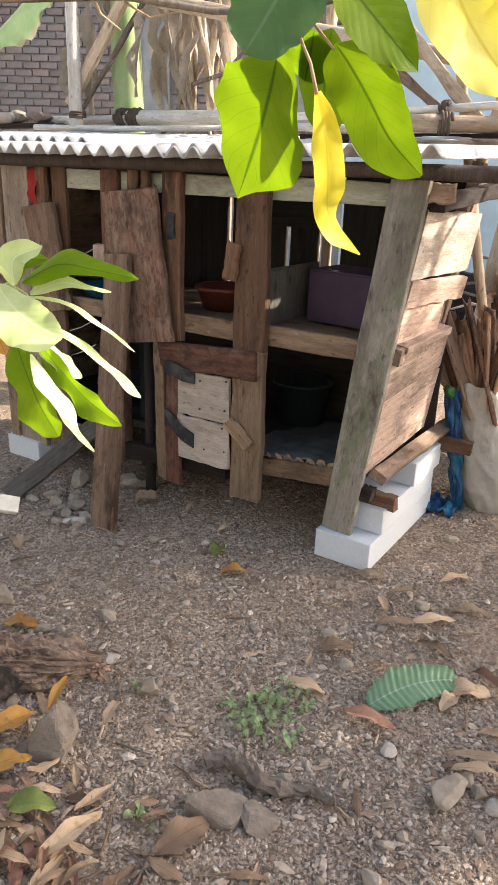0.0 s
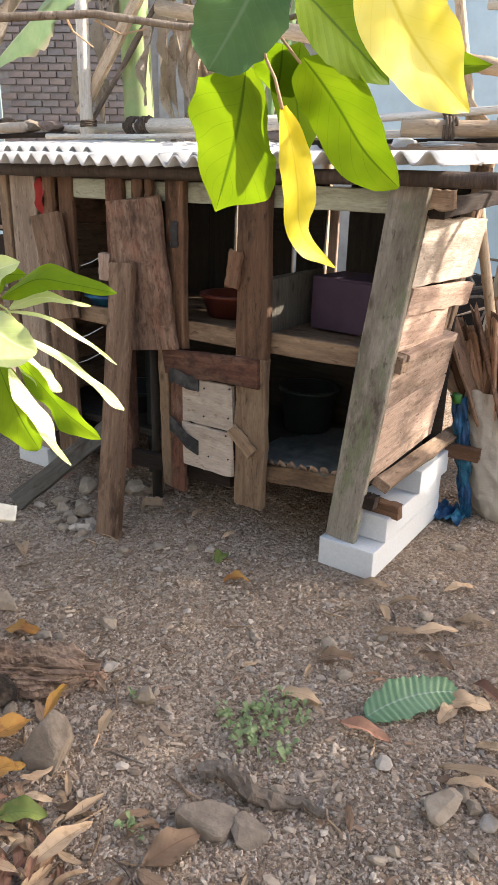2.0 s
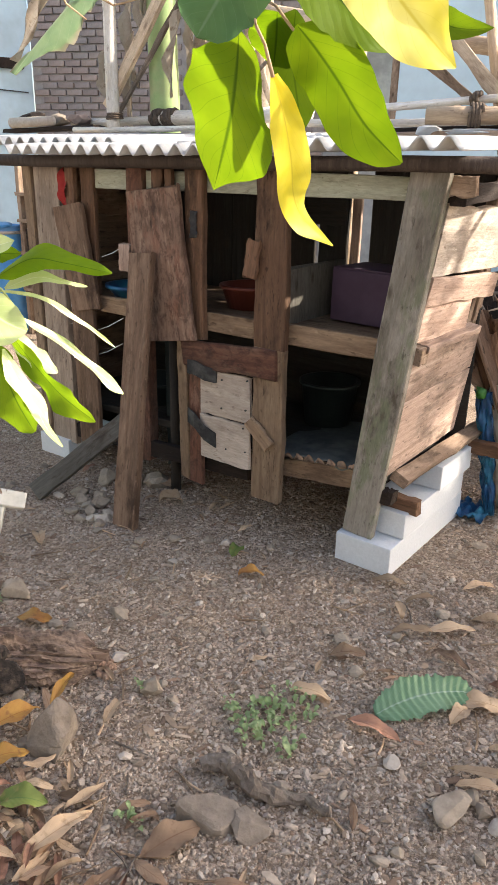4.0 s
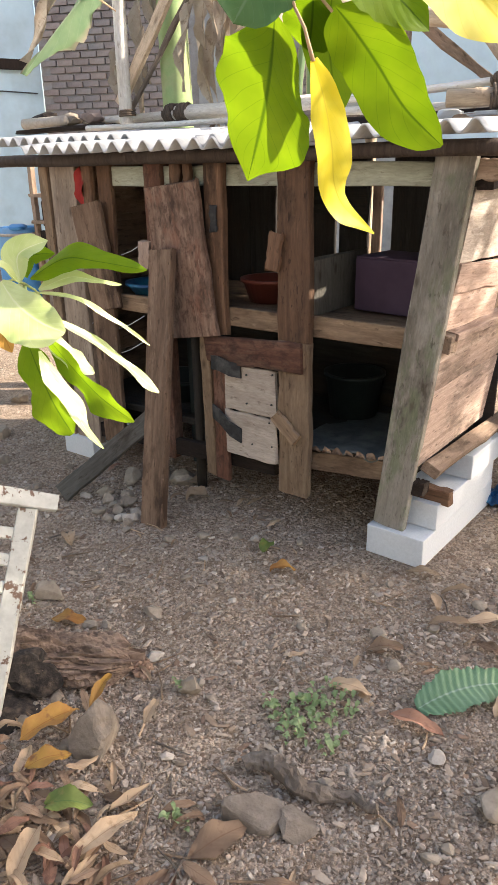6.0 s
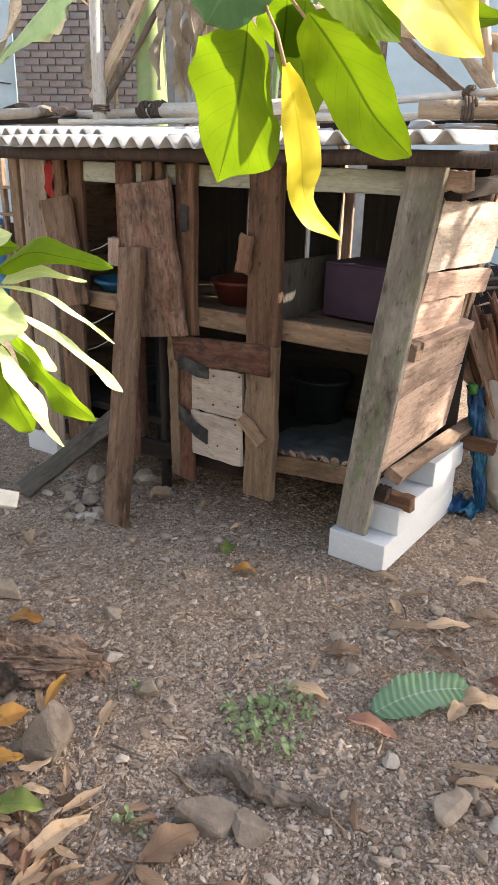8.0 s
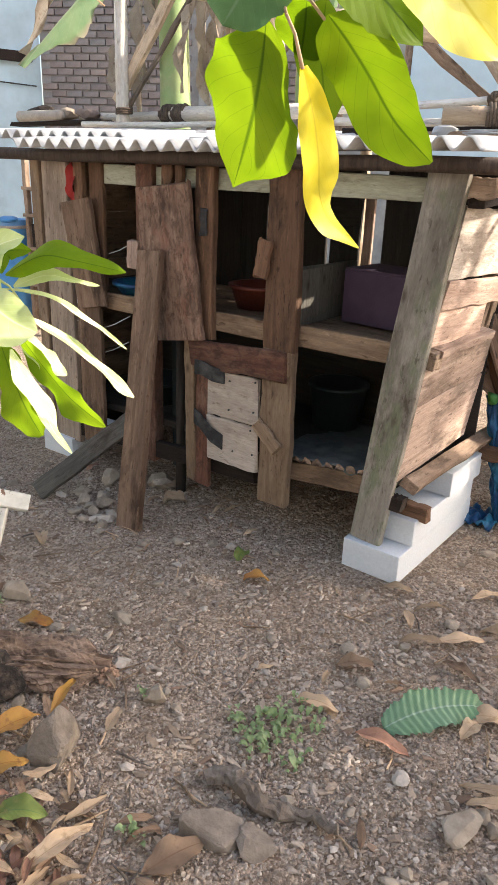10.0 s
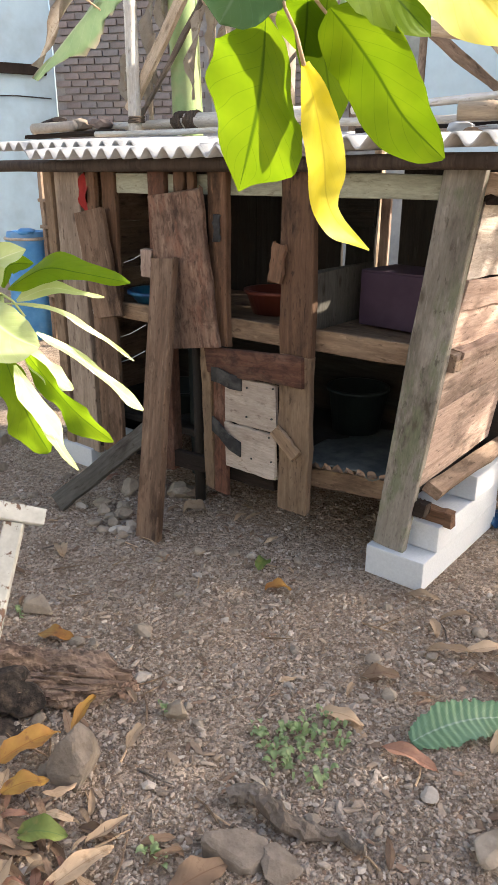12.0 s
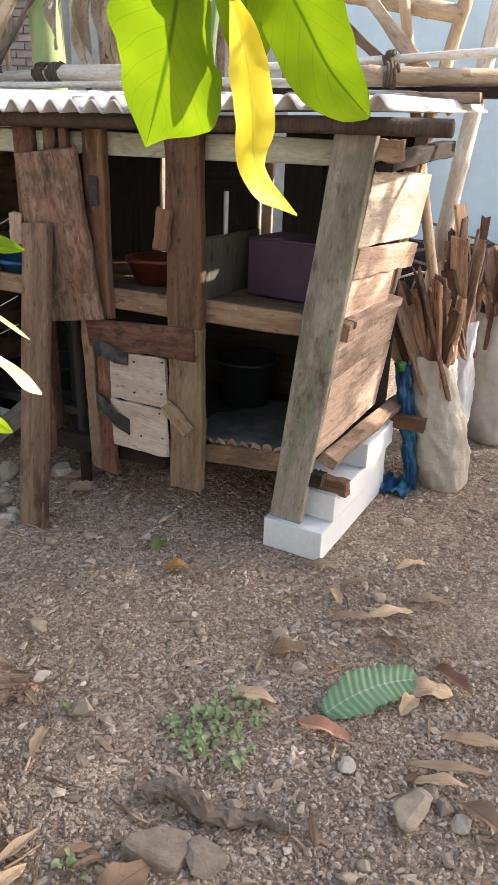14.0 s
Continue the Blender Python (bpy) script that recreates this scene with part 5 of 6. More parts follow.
shrub = thing("leafy_shoot", "shoot with a rosette of long green leaves, some coloured as sunlit", "shoot", (-0.30, -1.62, 0.0))
obj("stem", tube_mesh([(-0.30, -1.62, -0.02), (-0.31, -1.57, 0.6), (-0.25, -1.48, 1.0), (-0.14, -1.37, 1.045), (-0.085, -1.285, 1.07)], [0.012, 0.010, 0.007, 0.005, 0.004], 9, 4, 0.06), BANANA, shrub, smooth=True)
SUNNY = (0.9, 0.05, 0.45)
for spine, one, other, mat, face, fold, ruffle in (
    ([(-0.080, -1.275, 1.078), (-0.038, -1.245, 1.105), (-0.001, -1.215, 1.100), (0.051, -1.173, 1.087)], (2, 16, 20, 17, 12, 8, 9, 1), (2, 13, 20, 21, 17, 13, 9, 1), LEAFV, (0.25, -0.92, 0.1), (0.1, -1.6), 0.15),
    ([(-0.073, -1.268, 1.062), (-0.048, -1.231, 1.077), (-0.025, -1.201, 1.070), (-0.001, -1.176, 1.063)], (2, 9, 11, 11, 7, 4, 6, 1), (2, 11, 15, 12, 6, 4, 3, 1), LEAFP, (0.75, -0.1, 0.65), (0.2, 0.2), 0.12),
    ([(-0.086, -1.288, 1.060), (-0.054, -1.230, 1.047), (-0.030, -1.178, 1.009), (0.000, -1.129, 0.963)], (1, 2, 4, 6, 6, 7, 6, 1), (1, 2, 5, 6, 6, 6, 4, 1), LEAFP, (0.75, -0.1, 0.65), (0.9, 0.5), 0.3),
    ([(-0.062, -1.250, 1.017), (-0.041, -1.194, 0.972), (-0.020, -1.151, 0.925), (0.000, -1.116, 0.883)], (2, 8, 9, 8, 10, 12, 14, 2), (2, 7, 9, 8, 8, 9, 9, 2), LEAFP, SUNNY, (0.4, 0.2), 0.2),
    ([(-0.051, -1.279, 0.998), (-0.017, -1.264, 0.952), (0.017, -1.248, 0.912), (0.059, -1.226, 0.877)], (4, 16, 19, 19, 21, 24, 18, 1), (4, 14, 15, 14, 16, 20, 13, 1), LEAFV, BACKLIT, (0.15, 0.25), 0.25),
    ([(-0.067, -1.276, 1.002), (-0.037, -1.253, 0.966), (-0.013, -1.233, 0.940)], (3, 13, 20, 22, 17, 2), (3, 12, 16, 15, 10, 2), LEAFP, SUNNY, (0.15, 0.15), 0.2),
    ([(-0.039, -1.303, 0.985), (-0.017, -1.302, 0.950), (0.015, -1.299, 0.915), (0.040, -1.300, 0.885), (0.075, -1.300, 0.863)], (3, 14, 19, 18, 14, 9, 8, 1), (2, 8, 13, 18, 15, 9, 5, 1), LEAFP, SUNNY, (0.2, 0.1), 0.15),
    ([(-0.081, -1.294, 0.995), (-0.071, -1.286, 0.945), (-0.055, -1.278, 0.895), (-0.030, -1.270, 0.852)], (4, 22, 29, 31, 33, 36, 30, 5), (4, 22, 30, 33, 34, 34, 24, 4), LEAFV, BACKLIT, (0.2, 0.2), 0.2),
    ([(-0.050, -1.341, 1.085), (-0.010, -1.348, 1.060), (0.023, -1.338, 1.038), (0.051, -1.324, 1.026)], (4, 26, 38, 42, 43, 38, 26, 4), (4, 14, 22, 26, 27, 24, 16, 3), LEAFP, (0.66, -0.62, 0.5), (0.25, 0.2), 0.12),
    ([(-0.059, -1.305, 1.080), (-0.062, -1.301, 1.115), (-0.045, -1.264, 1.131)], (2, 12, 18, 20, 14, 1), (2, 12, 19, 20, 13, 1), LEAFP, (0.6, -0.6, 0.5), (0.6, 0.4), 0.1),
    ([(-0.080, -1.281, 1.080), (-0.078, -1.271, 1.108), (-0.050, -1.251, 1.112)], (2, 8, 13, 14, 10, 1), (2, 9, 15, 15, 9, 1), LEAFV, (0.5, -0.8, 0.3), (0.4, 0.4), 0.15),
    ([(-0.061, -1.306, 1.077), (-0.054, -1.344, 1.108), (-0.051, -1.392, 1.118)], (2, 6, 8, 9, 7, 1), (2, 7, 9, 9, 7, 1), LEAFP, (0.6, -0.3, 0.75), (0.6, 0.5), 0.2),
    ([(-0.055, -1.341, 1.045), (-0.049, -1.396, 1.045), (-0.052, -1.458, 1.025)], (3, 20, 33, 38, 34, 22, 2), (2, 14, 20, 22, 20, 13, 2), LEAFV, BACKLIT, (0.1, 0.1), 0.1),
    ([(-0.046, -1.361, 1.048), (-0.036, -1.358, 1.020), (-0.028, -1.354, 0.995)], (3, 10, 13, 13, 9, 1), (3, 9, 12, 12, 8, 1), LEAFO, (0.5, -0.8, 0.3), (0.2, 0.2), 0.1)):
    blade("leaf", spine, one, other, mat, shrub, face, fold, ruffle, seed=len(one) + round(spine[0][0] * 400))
for to in ((-0.07, -1.26, 1.04), (-0.075, -1.285, 1.01), (-0.07, -1.30, 0.995), (-0.058, -1.335, 1.08)):
    obj("stalk", tube_mesh([(-0.082, -1.284, 1.072), tuple((Vector((-0.082, -1.284, 1.072)) + Vector(to)) / 2 + Vector((0, 0, 0.006))), to], [0.0022, 0.0018, 0.0018], 6), LEAFP, shrub, smooth=True)

# unseen tree, added so its crown shades the earth in front of the coop
tree = thing("unseen_shade_tree", "unseen broad-leaved tree added to shade the yard", "tree", (4.4, 3.0, 0))
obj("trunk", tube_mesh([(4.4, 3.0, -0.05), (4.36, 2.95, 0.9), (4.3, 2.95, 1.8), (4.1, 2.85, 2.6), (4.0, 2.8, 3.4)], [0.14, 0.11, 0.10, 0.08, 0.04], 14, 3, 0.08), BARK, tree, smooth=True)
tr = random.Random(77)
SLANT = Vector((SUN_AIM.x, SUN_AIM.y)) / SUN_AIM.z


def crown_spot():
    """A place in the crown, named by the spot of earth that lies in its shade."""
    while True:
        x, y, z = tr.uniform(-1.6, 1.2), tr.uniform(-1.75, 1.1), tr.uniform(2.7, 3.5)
        # crown left open where roof, side boards and leaves should catch sun
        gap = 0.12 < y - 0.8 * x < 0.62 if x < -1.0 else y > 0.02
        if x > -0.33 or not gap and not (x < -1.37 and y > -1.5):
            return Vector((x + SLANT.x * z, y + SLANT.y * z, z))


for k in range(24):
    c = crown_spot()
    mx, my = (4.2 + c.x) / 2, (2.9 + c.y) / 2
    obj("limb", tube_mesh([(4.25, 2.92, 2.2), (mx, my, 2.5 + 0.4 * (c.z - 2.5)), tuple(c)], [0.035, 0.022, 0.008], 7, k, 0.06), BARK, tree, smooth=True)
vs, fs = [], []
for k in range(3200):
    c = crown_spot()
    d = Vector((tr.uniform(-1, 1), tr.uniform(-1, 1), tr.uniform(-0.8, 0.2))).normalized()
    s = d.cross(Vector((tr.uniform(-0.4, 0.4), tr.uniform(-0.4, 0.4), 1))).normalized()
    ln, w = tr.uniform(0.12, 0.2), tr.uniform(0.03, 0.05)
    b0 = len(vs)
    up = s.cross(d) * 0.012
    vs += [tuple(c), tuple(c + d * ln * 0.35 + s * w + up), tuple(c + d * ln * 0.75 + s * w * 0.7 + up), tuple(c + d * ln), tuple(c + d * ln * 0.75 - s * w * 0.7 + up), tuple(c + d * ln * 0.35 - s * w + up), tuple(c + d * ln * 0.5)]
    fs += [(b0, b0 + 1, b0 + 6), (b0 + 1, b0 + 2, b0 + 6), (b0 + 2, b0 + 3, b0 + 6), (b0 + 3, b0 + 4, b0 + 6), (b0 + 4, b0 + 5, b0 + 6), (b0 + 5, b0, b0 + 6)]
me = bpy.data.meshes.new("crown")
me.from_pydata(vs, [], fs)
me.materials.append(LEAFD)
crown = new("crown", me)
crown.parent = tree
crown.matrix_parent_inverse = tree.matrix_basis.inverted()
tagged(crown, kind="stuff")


# ---- white chair ----
chair = thing("wooden_chair", "old white-painted slatted chair with chipped paint", "chair", (-0.6, -1.2, 0))
BACK = (0.6, -0.5, 0.6)
plank("top_rail", (-0.80, -1.28, 0.59), (-0.544, -0.962, 0.462), 0.042, 0.03, BACK, CHAIRW, chair, wear=0.001)
plank("back_post", (-0.580, -1.015, 0.462), (-0.47, -1.26, 0.06), 0.046, 0.03, BACK, CHAIRW, chair, wear=0.001)
plank("back_post", (-0.79, -1.27, 0.575), (-0.68, -1.51, 0.16), 0.046, 0.03, BACK, CHAIRW, chair, wear=0.001)
for f in (0.14, 0.27, 0.40):
    a = Vector((-0.580, -1.015, 0.462)).lerp(Vector((-0.47, -1.26, 0.06)), f)
    b = Vector((-0.79, -1.27, 0.575)).lerp(Vector((-0.68, -1.51, 0.16)), f)
    plank("slat", a, b, 0.03, 0.014, BACK, CHAIRW, chair, wear=0.001)
plank("leg", (-0.47, -1.25, 0.10), (-0.62, -1.22, 0.0), 0.04, 0.03, BACK, CHAIRW, chair, wear=0.001)
plank("leg", (-0.68, -1.50, 0.18), (-0.80, -1.45, 0.0), 0.04, 0.03, BACK, CHAIRW, chair, wear=0.001)


# ---- log, rocks, litter ----
def log_mesh(length):
    bm = bmesh.new()
    loops, n, sides = [], 96, 72
    for k in range(n + 1):
        f = k / n
        loop = []
        for s in range(sides):
            t = 2 * math.pi * s / sides
            q = Vector((math.cos(t), math.sin(t), f * 4))
            fibre = abs(noise.noise(Vector((q.x * 5, q.y * 5, f * 3)))) + 0.6 * abs(noise.noise(Vector((q.x * 11, q.y * 11, f * 5 + 2))))
            r = 0.094 * (1 + 0.30 * noise.noise(q * 1.1) + 0.24 * noise.noise(q * 2.9) - 0.34 * fibre + 0.09 * noise.noise(q * 15) + 0.05 * noise.noise(q * 31))
            r *= (1.12 - 0.42 * f) * (1 - 0.45 * max(0, (f - 0.85) / 0.15) ** 2)
            jag = 0.06 * noise.noise(q * 4) if k in (0, n) else 0
            loop.append(bm.verts.new((math.cos(t) * 1.1 * r, math.sin(t) * 0.85 * r, length * f + jag)))
        loops.append(loop)
    for p, q in zip(loops, loops[1:]):
        for s in range(sides):
            bm.faces.new((p[s], p[(s + 1) % sides], q[(s + 1) % sides], q[s]))
    bm.faces.new(loops[0][::-1]), bm.faces.new(loops[-1])
    return bm


CHAR = plain("charred_wood", (0.016, 0.014, 0.013), (0.055, 0.045, 0.038), 60, 0.95, bmp=0.9, c3=(0.15, 0.11, 0.085), big=38, dist=0.006)
ROT = wood("rotten_wood", (0.09, 0.058, 0.042), (0.27, 0.185, 0.135), (0.48, 0.36, 0.27), stain=(0.04, 0.026, 0.019), stain_at=0.56, rough=0.97, patch=(0.36, 0.265, 0.20), mottle=(0.075, 0.05, 0.038))
lm, ll = along((-0.88, -1.27, 0.05), (-0.385, -0.905, 0.032), (0, 0, 1))
log = obj("rotten_log", log_mesh(ll), ROT, None, lm)
tagged(log, "crumbling rotten brown log with a charred knot", "log")
obj("charred_knot", rock_mesh((0.075, 0.05, 0.052), 27, sub=4, rough=0.6, chips=5), CHAR, log, pose(-0.535, -1.095, 0.045, 10, 0, 38), label="black charred knot")
# low patch of black soil, with the log's shade put into its tone
bm = bmesh.new()
rings = [[bm.verts.new((0, 0, 0.022))]]
for k in range(1, 15):
    f, ring = k / 14, []
    for n in range(44):
        a = 2 * math.pi * n / 44
        v = Vector((math.cos(a), math.sin(a), 0)) * f * (1 + 0.35 * noise.noise(Vector((math.cos(a) * 1.7, math.sin(a) * 1.7, 3))))
        x, y = 0.15 * v.x, 0.12 * v.y
        ring.append(bm.verts.new((x, y, ground_z(x - 0.58, y - 1.20) + 0.026 * (1 - f * f) - 0.004 + 0.012 * (1 - f) * noise.noise(Vector((x * 40, y * 40, 1))))))
    rings.append(ring)
for n in range(44):
    bm.faces.new((rings[0][0], rings[1][n], rings[1][(n + 1) % 44]))
for p, q in zip(rings[1:], rings[2:]):
    for n in range(44):
        bm.faces.new((p[n], q[n], q[(n + 1) % 44], p[(n + 1) % 44]))
tagged(obj("humus_patch", bm, CHAR, None, pose(-0.58, -1.20, 0)), "black humus beside the rotten log, log's shade in its tone", "humus")
rc = random.Random(4)
for k in range(26):
    x, y = -0.368 + rc.gauss(0, 0.018), -0.885 + rc.gauss(0, 0.02)
    s = rc.uniform(0.006, 0.011)
    ob = obj("wood_crumb", rock_mesh((s * 1.5, s, s), k, sub=1), FIRE, None, pose(x, y, ground_z(x, y) + s * 0.7, 0, 0, rc.uniform(0, 180)))
    tagged(ob, "pale orange crumb of rotten wood beside the log", "crumb", "crumbs by the log")


def rock(x, y, sx, sy, sz, seed, mat=None, turn=0, label="rounded grey stone lying on the earth", rough=0.3, lift=0.6, tip=0, taper=0.0):
    ob = obj("stone", rock_mesh((sx, sy, sz), seed, sub=4 if sx > 0.025 else 2, rough=rough, taper=taper), mat or STONE, None, pose(x, y, ground_z(x, y) + sz * lift, tip, 0, turn), smooth=False)
    return tagged(ob, label, "stone", "stones on the ground")


rock(-0.258, -1.140, 0.058, 0.05, 0.066, 21, DARKSTONE, turn=35, label="large grey wedge-shaped rock standing beside the log", lift=0.72, tip=-10, taper=0.38)
rock(0.135, -1.06, 0.072, 0.045, 0.042, 5, DARKSTONE, turn=25, label="flat-topped grey rock half sunk in earth", lift=0.4)
rock(0.215, -1.03, 0.04, 0.035, 0.03, 15, DARKSTONE, turn=5, label="small grey rock half sunk in earth", lift=0.3)
rock(-0.208, -0.876, 0.030, 0.024, 0.028, 7, turn=10)
rock(-0.846, -0.815, 0.042, 0.035, 0.034, 9, turn=40)
rock(-0.527, -0.69, 0.034, 0.025, 0.016, 12)
rock(-0.55, -0.17, 0.02, 0.016, 0.014, 13, PALESTONE)
rock(-0.61, -0.375, 0.018, 0.015, 0.012, 14, PALESTONE)
rock(0.37, -0.704, 0.022, 0.02, 0.012, 16, PALESTONE, label="pale angular stone chip on the earth")
rock(0.525, -0.742, 0.035, 0.055, 0.02, 18, turn=-20, label="flat grey brick fragment on the earth", rough=0.12)
for k, (x, y, s) in enumerate(((-1.107, -0.30, 0.032), (-1.016, -0.315, 0.034), (-1.06, -0.335, 0.027), (-1.15, -0.28, 0.03), (-1.214, -0.265, 0.034), (-1.05, -0.27, 0.03), (-1.09, -0.36, 0.024), (-1.13, -0.23, 0.035), (-1.0, -0.24, 0.03), (-1.18, -0.19, 0.033), (-1.27, -0.22, 0.036), (-1.0, -0.36, 0.026), (-1.16, -0.35, 0.026),
                               (-1.30, -0.05, 0.055), (-1.20, 0.0, 0.06), (-1.10, 0.05, 0.06), (-1.9, -0.3, 0.045), (-2.2, -0.1, 0.06), (-2.4, -0.5, 0.05), (-1.75, -0.55, 0.035), (-1.5, -0.45, 0.03), (-2.6, 0.3, 0.05))):
    rock(x, y, s, s * 0.8, s * 0.7, 30 + k, PALESTONE if k in (1, 2, 5) else STONE, turn=37 * k, lift=0.5)
rs = random.Random(9)
for k in range(170):
    x, y = rs.uniform(-1.6, 0.95), rs.uniform(-1.5, 0.9)
    if -1.8 < x < 0.1 and -0.05 < y < 0.7:
        continue
    s = rs.uniform(0.009, 0.021)
    rock(x, y, s * 1.2, s, s * 0.7, 50 + k, rs.choice((STONE, STONE, STONE, STONE, PALESTONE)), turn=rs.uniform(0, 180), label="small stone lying loose on the earth", lift=0.45)

rr = random.Random(6)
rpts = [Vector((0.045, -0.975, 0.0)).lerp(Vector((0.33, -0.905, 0.0)), f / 22) + Vector((rr.gauss(0, 0.003), rr.gauss(0, 0.003) + 0.012 * math.sin(f * 0.45), 0.016 + 0.012 * math.sin(f * 0.3))) for f in range(23)]
rrad = [0.010 + 0.012 * math.sin(math.pi * min(1, f / 20 + 0.15)) * rr.uniform(0.75, 1.15) for f in range(23)]
root = obj("dead_root", tube_mesh(rpts, rrad, 12, 8, 0.2), BARK, None)
tagged(root, "grey weathered piece of root lying on the earth", "root")


def litter(x, y, ln, w, turn, mat, label, curl=0.5, lift=0.004, seed=0, arch=0.02):
    a = radians(turn)
    dx, dy = math.cos(a) * ln / 2, math.sin(a) * ln / 2
    z = ground_z(x, y) + lift
    ob = leaf("fallen_leaf", (x - dx, y - dy, z + 0.002), (x + dy * 0.08, y - dx * 0.08, z + arch), (x + dx, y + dy, z + 0.003), w, mat, None, (0.1, -0.1, 1), fold=curl, wave=0.25, seed=seed, n=10, k=3)
    return tagged(ob, label, "leaf", "fallen leaves")


for k, (x, y, ln, w, turn, mat, label) in enumerate((
    (-0.69, -0.866, 0.10, 0.018, 25, LEAFO, "yellow fallen leaf lying on the earth"),
    (-0.370, -1.172, 0.135, 0.022, 78, LEAFO, "orange-yellow fallen leaf lying by the log"),
    (-0.360, -1.03, 0.11, 0.010, 113, LEAFO, "narrow orange fallen leaf lying by the rock"),
    (-0.280, -1.245, 0.085, 0.017, 58, LEAFO, "orange-brown fallen leaf among litter"),
    (-0.155, -1.290, 0.085, 0.020, 35, LEAFG, "green fallen leaf among brown litter"),
    (-0.355, -0.275, 0.075, 0.014, 38, LEAFO, "brown-orange fallen leaf on bare earth"),
    (-0.484, -0.19, 0.062, 0.018, 100, LEAFG, "small green fallen leaf on bare earth"),
    (0.103, -0.44, 0.095, 0.015, 35, LEAFB, "curled brown fallen leaf on bare earth"),
    (0.29, -0.645, 0.12, 0.015, 5, LEAFR, "rust-brown curled fallen leaf"),
    (0.46, -0.40, 0.11, 0.02, 20, LEAFT, "tan dry fallen leaf"),
    (0.43, -0.47, 0.07, 0.014, 80, LEAFT, "tan dry fallen leaf"),
    (0.15, -0.065, 0.10, 0.008, 45, LEAFT, "narrow tan dry leaf strip"),
    (0.115, -0.16, 0.08, 0.01, 130, LEAFT, "curled tan dry leaf"),
    (0.28, -0.16, 0.13, 0.013, 42, LEAFT, "long tan dry fallen leaf"),
    (0.26, 0.11, 0.10, 0.011, 45, LEAFT, "tan dry fallen leaf"),
    (0.56, -0.61, 0.17, 0.009, 22, LEAFT, "narrow pale dry leaf strip"),
    (0.555, -0.66, 0.10, 0.009, 25, LEAFT, "narrow pale dry leaf strip"),
    (0.66, -0.70, 0.12, 0.016, -20, LEAFB, "reddish brown dry leaf"),
    (0.105, -0.63, 0.10, 0.015, 15, LEAFT, "tan dry leaf lying over weeds"),
    (-0.047, -1.29, 0.135, 0.015, 80, LEAFT, "long tan dry leaf among litter"),
    (-0.136, -1.407, 0.11, 0.017, 120, LEAFT, "tan dry leaf among litter"),
    (0.02, -0.03, 0.10, 0.011, 20, LEAFT, "tan dry fallen leaf by the blocks"),
    (0.20, -0.23, 0.12, 0.011, 30, LEAFT, "long tan dry fallen leaf"),
    (0.36, -0.05, 0.11, 0.012, 25, LEAFT, "tan dry fallen leaf"),
    (0.33, -0.28, 0.10, 0.012, -10, LEAFB, "brown dry fallen leaf"),
    (0.60, -0.50, 0.15, 0.012, 15, LEAFT, "narrow pale dry leaf strip"),
    (0.50, -0.33, 0.12, 0.014, -25, LEAFR, "reddish brown dry leaf"),
    (0.12, -1.15, 0.12, 0.022, 70, LEAFB, "brown dry leaf among litter"),
    (-1.075, -0.56, 0.085, 0.018, -30, LEAFT, "pale curled dry leaf on bare earth"),
    (-0.93, -0.045, 0.09, 0.025, 40, LEAFT, "tan dry leaf under the coop edge"),
    (-1.05, 0.05, 0.12, 0.02, 20, LEAFT, "tan dry leaf under the coop edge"))):
    litter(x, y, ln * 1.1, w * 1.35, turn, mat, label, seed=k + 100, curl=0.25 + 0.4 * (k % 3) / 2, lift=0.03 if k in (1, 2, 3, 4, 19, 20) else 0.006)
rl = random.Random(31)
for k in range(262):
    pile = k < 180
    if pile:
        x, y = rl.gauss(-0.24, 0.15), rl.gauss(-1.36, 0.09)
    elif k < 210:
        x, y = rl.gauss(0.2, 0.28), rl.gauss(-1.2, 0.07)
    elif k < 228:
        x, y = rl.gauss(-0.95, 0.25), rl.uniform(-0.12, 0.12)
    else:
        x, y = rl.uniform(-1.4, 0.8), rl.uniform(-1.1, 0.3)
    if -0.25 < x < 0.1 and -0.05 < y < 0.65 or (y > 0.0 and k >= 228 and x < 0.1) or math.hypot(x + 0.285, y + 1.13) < 0.075 or math.hypot(x + 0.36, y + 1.2) < 0.06:
        continue
    mat = rl.choice((LEAFB, LEAFB, LEAFB, LEAFB, LEAFT, LEAFT, LEAFT, LEAFR))
    ln = rl.uniform(0.03, 0.10) if k < 210 else rl.uniform(0.03, 0.09)
    litter(x, y, ln, ln * rl.uniform(0.09, 0.17), rl.uniform(0, 180), mat, {LEAFB: "brown dry fallen leaf", LEAFT: "tan dry fallen leaf", LEAFR: "reddish brown fallen leaf"}[mat] + " in the litter",
           curl=rl.uniform(-0.4, 1.1), lift=rl.uniform(0.002, 0.03) if pile else 0.004, seed=k, arch=rl.uniform(-0.004, 0.024))
for k in range(70):
    if k < 35:
        x, y = rl.gauss(-0.05, 0.3), rl.gauss(-1.2, 0.15)
    else:
        x, y = rl.uniform(-1.4, 0.8), rl.uniform(-1.2, -0.1)
    a, ln = rl.uniform(0, 3.14), rl.uniform(0.04, 0.13)
    z = ground_z(x, y) + 0.005
    dx, dy = math.cos(a) * ln / 2, math.sin(a) * ln / 2
    tw = obj("dry_twig", tube_mesh([(x - dx, y - dy, z), (x + dy * 0.1, y - dx * 0.1, z + 0.004), (x + dx, y + dy, z + 0.002)], [0.0028, 0.0024, 0.0014], 5), rl.choice((BARK, TAN, LEAFT)))
    tagged(tw, "thin dry twig lying on the earth", "twig", "twigs on the ground")

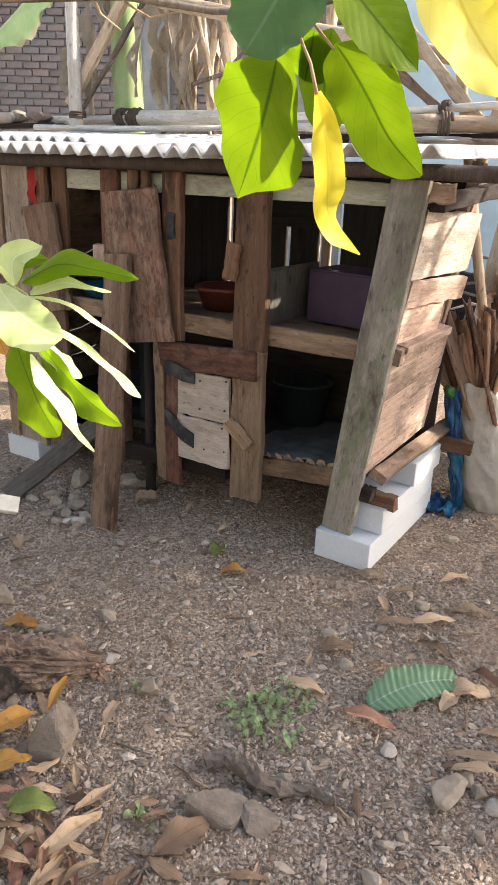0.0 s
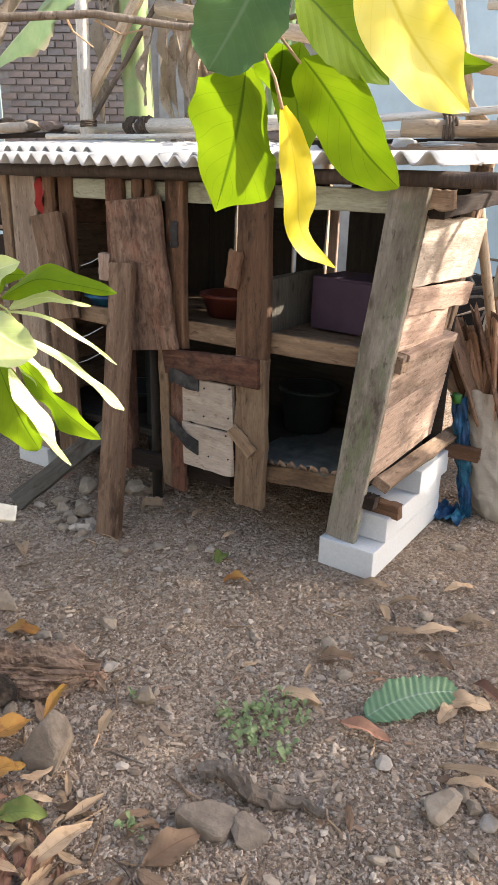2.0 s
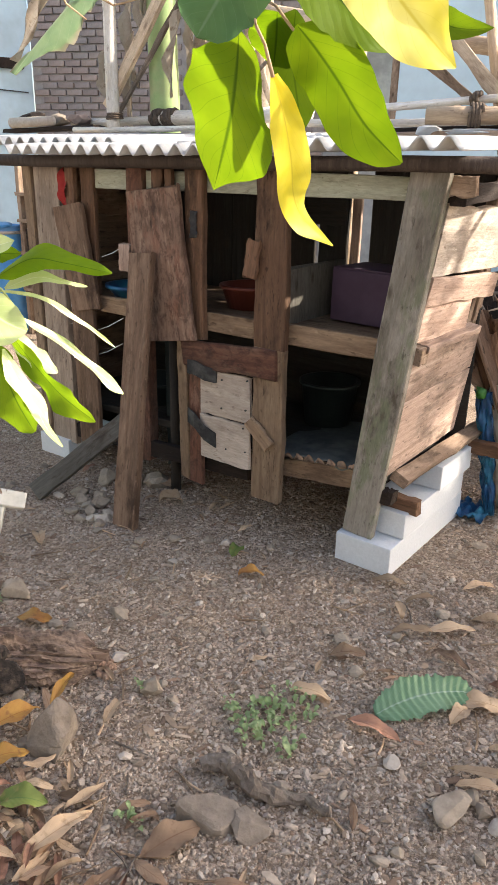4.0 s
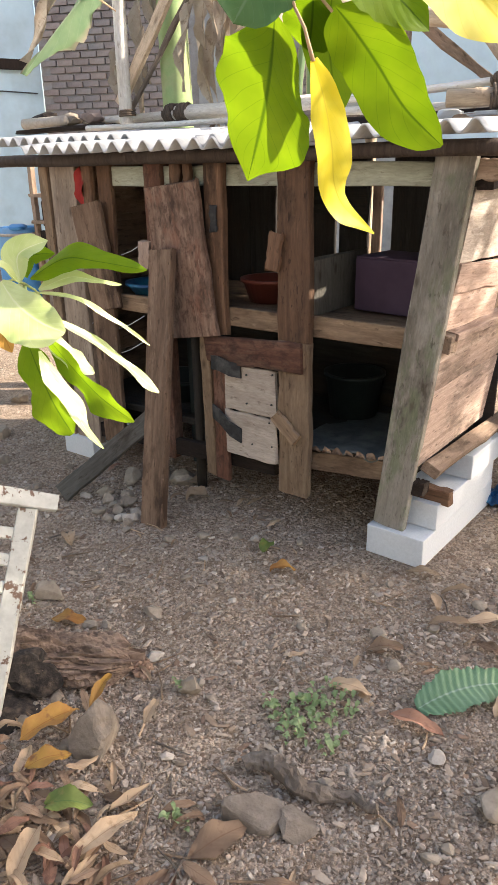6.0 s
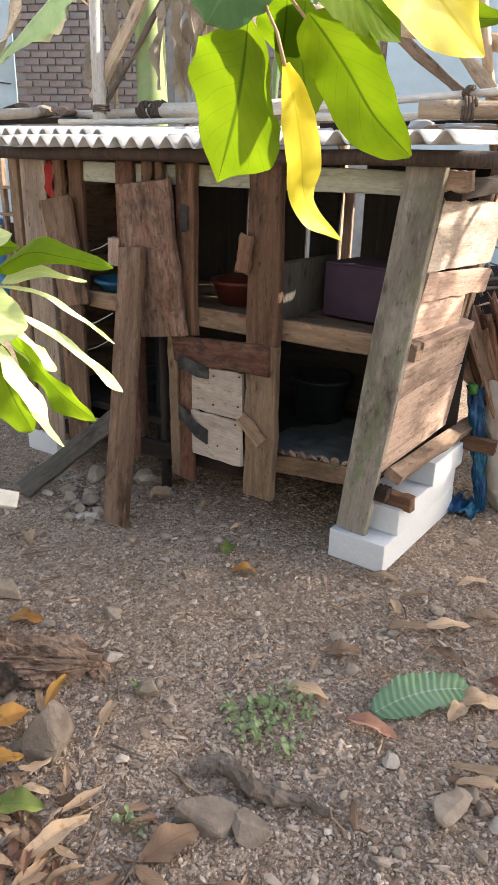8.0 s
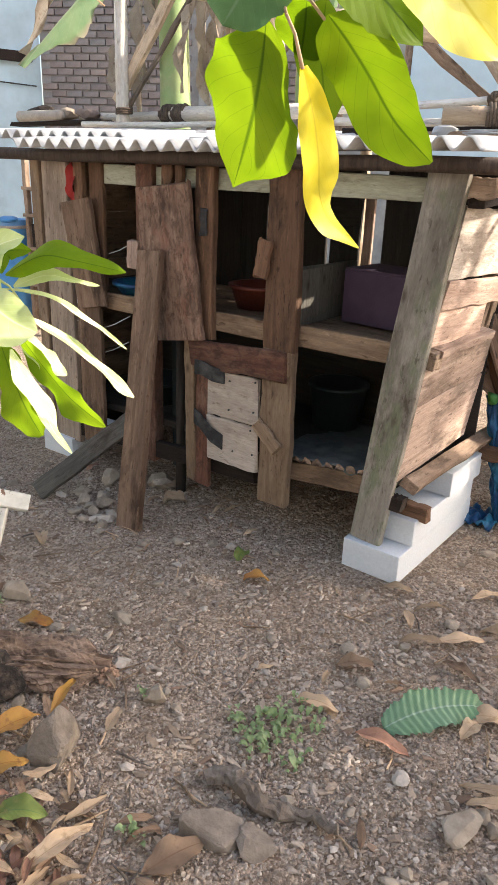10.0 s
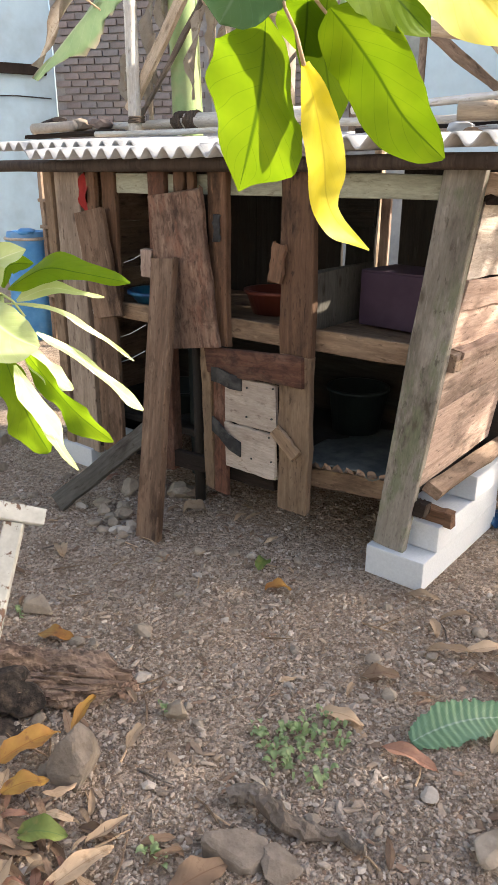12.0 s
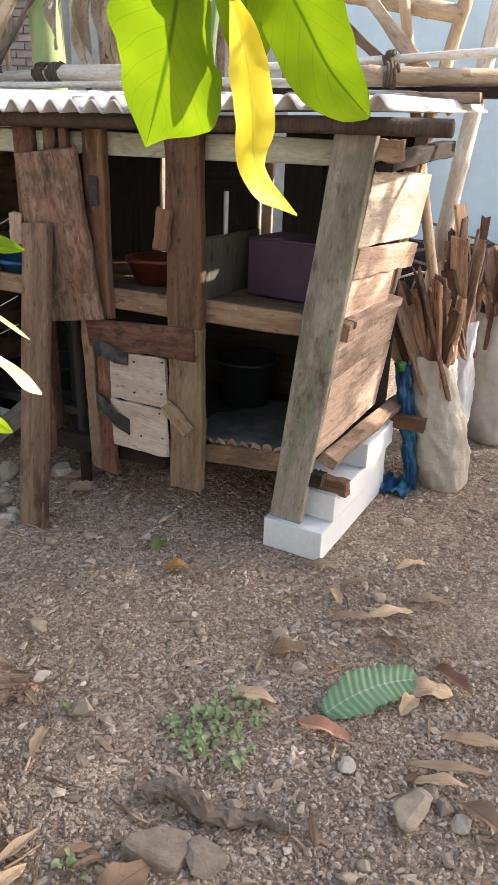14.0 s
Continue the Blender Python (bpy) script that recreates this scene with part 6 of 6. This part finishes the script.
piece = leaf("banana_leaf_piece", (0.27, -0.60, 0.012), (0.345, -0.49, 0.04), (0.43, -0.375, 0.014), 0.055, FROND, None, (0.2, -0.5, 0.85), fold=0.12, wave=0.12, seed=3, n=64, k=5, tip=0.75, ragged=0.18, rib=0.0028, blunt=0.5)
tagged(piece, "torn ribbed green banana leaf piece on the earth", "leaf")


# small weeds
def weed(x, y, r, count, seed, label="small green weed seedlings growing in the earth", mat=None):
    ob = thing("weed", label, "weed", (x, y, 0), "weeds")
    rnd = random.Random(seed)
    for k in range(count):
        a, q = rnd.uniform(0, 6.28), r * math.sqrt(rnd.random())
        px, py = x + q * math.cos(a), y + q * math.sin(a) * 0.7
        z0 = ground_z(px, py)
        h = rnd.uniform(0.008, 0.036)
        b = rnd.uniform(0, 6.28)
        ln = rnd.uniform(0.009, 0.024)
        leaf("leaf", (px, py, z0 + h * 0.5), (px + math.cos(b) * ln * 0.5, py + math.sin(b) * ln * 0.5, z0 + h), (px + math.cos(b) * ln, py + math.sin(b) * ln, z0 + h * 0.85), ln * 0.36, mat or WEED, ob, (0, 0, 1), fold=0.3, n=5, k=2, seed=k)
    return ob


WEED = leafy("weed_leaf", (0.22, 0.31, 0.13), (0.34, 0.42, 0.22), (0.30, 0.39, 0.19), 0.25, 0.6)
weed(0.085, -0.70, 0.075, 50, 1)
weed(0.02, -0.78, 0.075, 42, 2)
weed(0.10, -0.81, 0.085, 44, 3)
weed(-0.235, -0.89, 0.02, 8, 4)
weed(0.02, -1.168, 0.03, 12, 5)
weed(-0.86, -0.86, 0.03, 12, 6)


# ---- gravel and crumbs ----
def scatter(name, count, size, mat, label, spread, seed, flat=(0.5, 0.9), squash=1.0):
    """Many small angular bits over the yard; squash draws them out lengthwise."""
    rnd = np.random.default_rng(seed)
    g = (1 + 5 ** 0.5) / 2
    base = np.array([(-1, g, 0), (1, g, 0), (-1, -g, 0), (1, -g, 0), (0, -1, g), (0, 1, g), (0, -1, -g), (0, 1, -g), (g, 0, -1), (g, 0, 1), (-g, 0, -1), (-g, 0, 1)]) / 1.9
    tri = np.array([(0, 11, 5), (0, 5, 1), (0, 1, 7), (0, 7, 10), (0, 10, 11), (1, 5, 9), (5, 11, 4), (11, 10, 2), (10, 7, 6), (7, 1, 8), (3, 9, 4), (3, 4, 2), (3, 2, 6), (3, 6, 8), (3, 8, 9), (4, 9, 5), (2, 4, 11), (6, 2, 10), (8, 6, 7), (9, 8, 1)])
    vs, fs = [], []
    done = 0
    while done < count:
        x, y = spread(rnd)
        s = size[0] + (size[1] - size[0]) * rnd.random() ** 2.3
        v = base * (1 + rnd.uniform(-0.40, 0.40, (12, 1))) * s * np.array([squash * rnd.uniform(0.8, 2.0), rnd.uniform(0.65, 1.1), rnd.uniform(*flat)])
        a = rnd.uniform(0, 6.28)
        v = v @ np.array([[math.cos(a), math.sin(a), 0], [-math.sin(a), math.cos(a), 0], [0, 0, 1]])
        v += (x, y, ground_z(x, y) + s * 0.35)
        fs.append(tri + 12 * done)
        vs.append(v)
        done += 1
    me = bpy.data.meshes.new(name)
    me.from_pydata(np.concatenate(vs).tolist(), [], np.concatenate(fs).tolist())
    me.materials.append(mat)
    return tagged(new(name, me), label, "gravel", kind="stuff")


def near_yard(rnd):
    while True:
        x, y = rnd.uniform(-2.3, 1.15), rnd.uniform(-1.6, 1.6)
        d = math.hypot(x - 0.75, y + 1.9)
        bare = 1.3 * noise.noise(Vector((x * 3.1, y * 3.1, 4.0))) + 0.7 * noise.noise(Vector((x * 9, y * 9, 2.0))) + min(0.35, max(0.0, (y + 0.3) * 2.0)) + (0.25 if x > 0.25 and y > -0.35 else 0.0)
        if rnd.random() < 1.25 / max(d, 0.6) ** 0.8 and rnd.random() > 0.5 * bare + 0.16:
            return x, y


scatter("gravel", 100000, (0.0012, 0.0054), GRAVEL, "grey and tan gravel strewn over bare earth", near_yard, 1, (0.55, 1.0))
scatter("pebbles", 5200, (0.0042, 0.0100), GRAVEL, "loose grey and tan pebbles in the gravel", near_yard, 5, (0.5, 0.85))
scatter("leaf_crumbs", 4800, (0.003, 0.0095), CHIPS, "brown crumbs of dry leaf and wood", near_yard, 2, (0.12, 0.3), 1.5)

# ---- bricks of the house wall ----
def brick_template(name):
    bm = box_mesh(0.142, 0.03, 0.046, 0.005)
    me = bpy.data.meshes.new(name)
    bm.to_mesh(me)
    bm.free()
    me.materials.append(BRICK)
    return me


shared = brick_template("brick")
rest = bmesh.new()
made = 0
inv = brick_wall.matrix_basis.inverted()
for row in range(0, 62):
    z = 0.035 + row * 0.0572
    for col in range(17):
        u = 0.09 + col * 0.153 + (0.076 if row % 2 else 0)
        if u > 2.54 or 1.38 < u < 1.77 or (1.86 < u < 2.40 and 2.14 < z < 2.46):
            continue
        m = WALL @ Matrix.Translation((u + random.uniform(-0.004, 0.004), 0.004 + random.uniform(-0.004, 0.003), z)) @ Matrix.Rotation(random.uniform(-0.02, 0.02), 4, "Y")
        if 1.45 < z < 2.75 and made < 300:
            ob = new("brick", shared)
            ob.parent, ob.matrix_parent_inverse, ob.matrix_basis = brick_wall, inv, m
            made += 1
        else:
            bmesh.ops.create_cube(rest, size=1.0, matrix=m @ Matrix.Diagonal((0.142, 0.03, 0.046, 1)))
tagged(obj("bricks", rest, BRICK_I, brick_wall), kind="stuff")
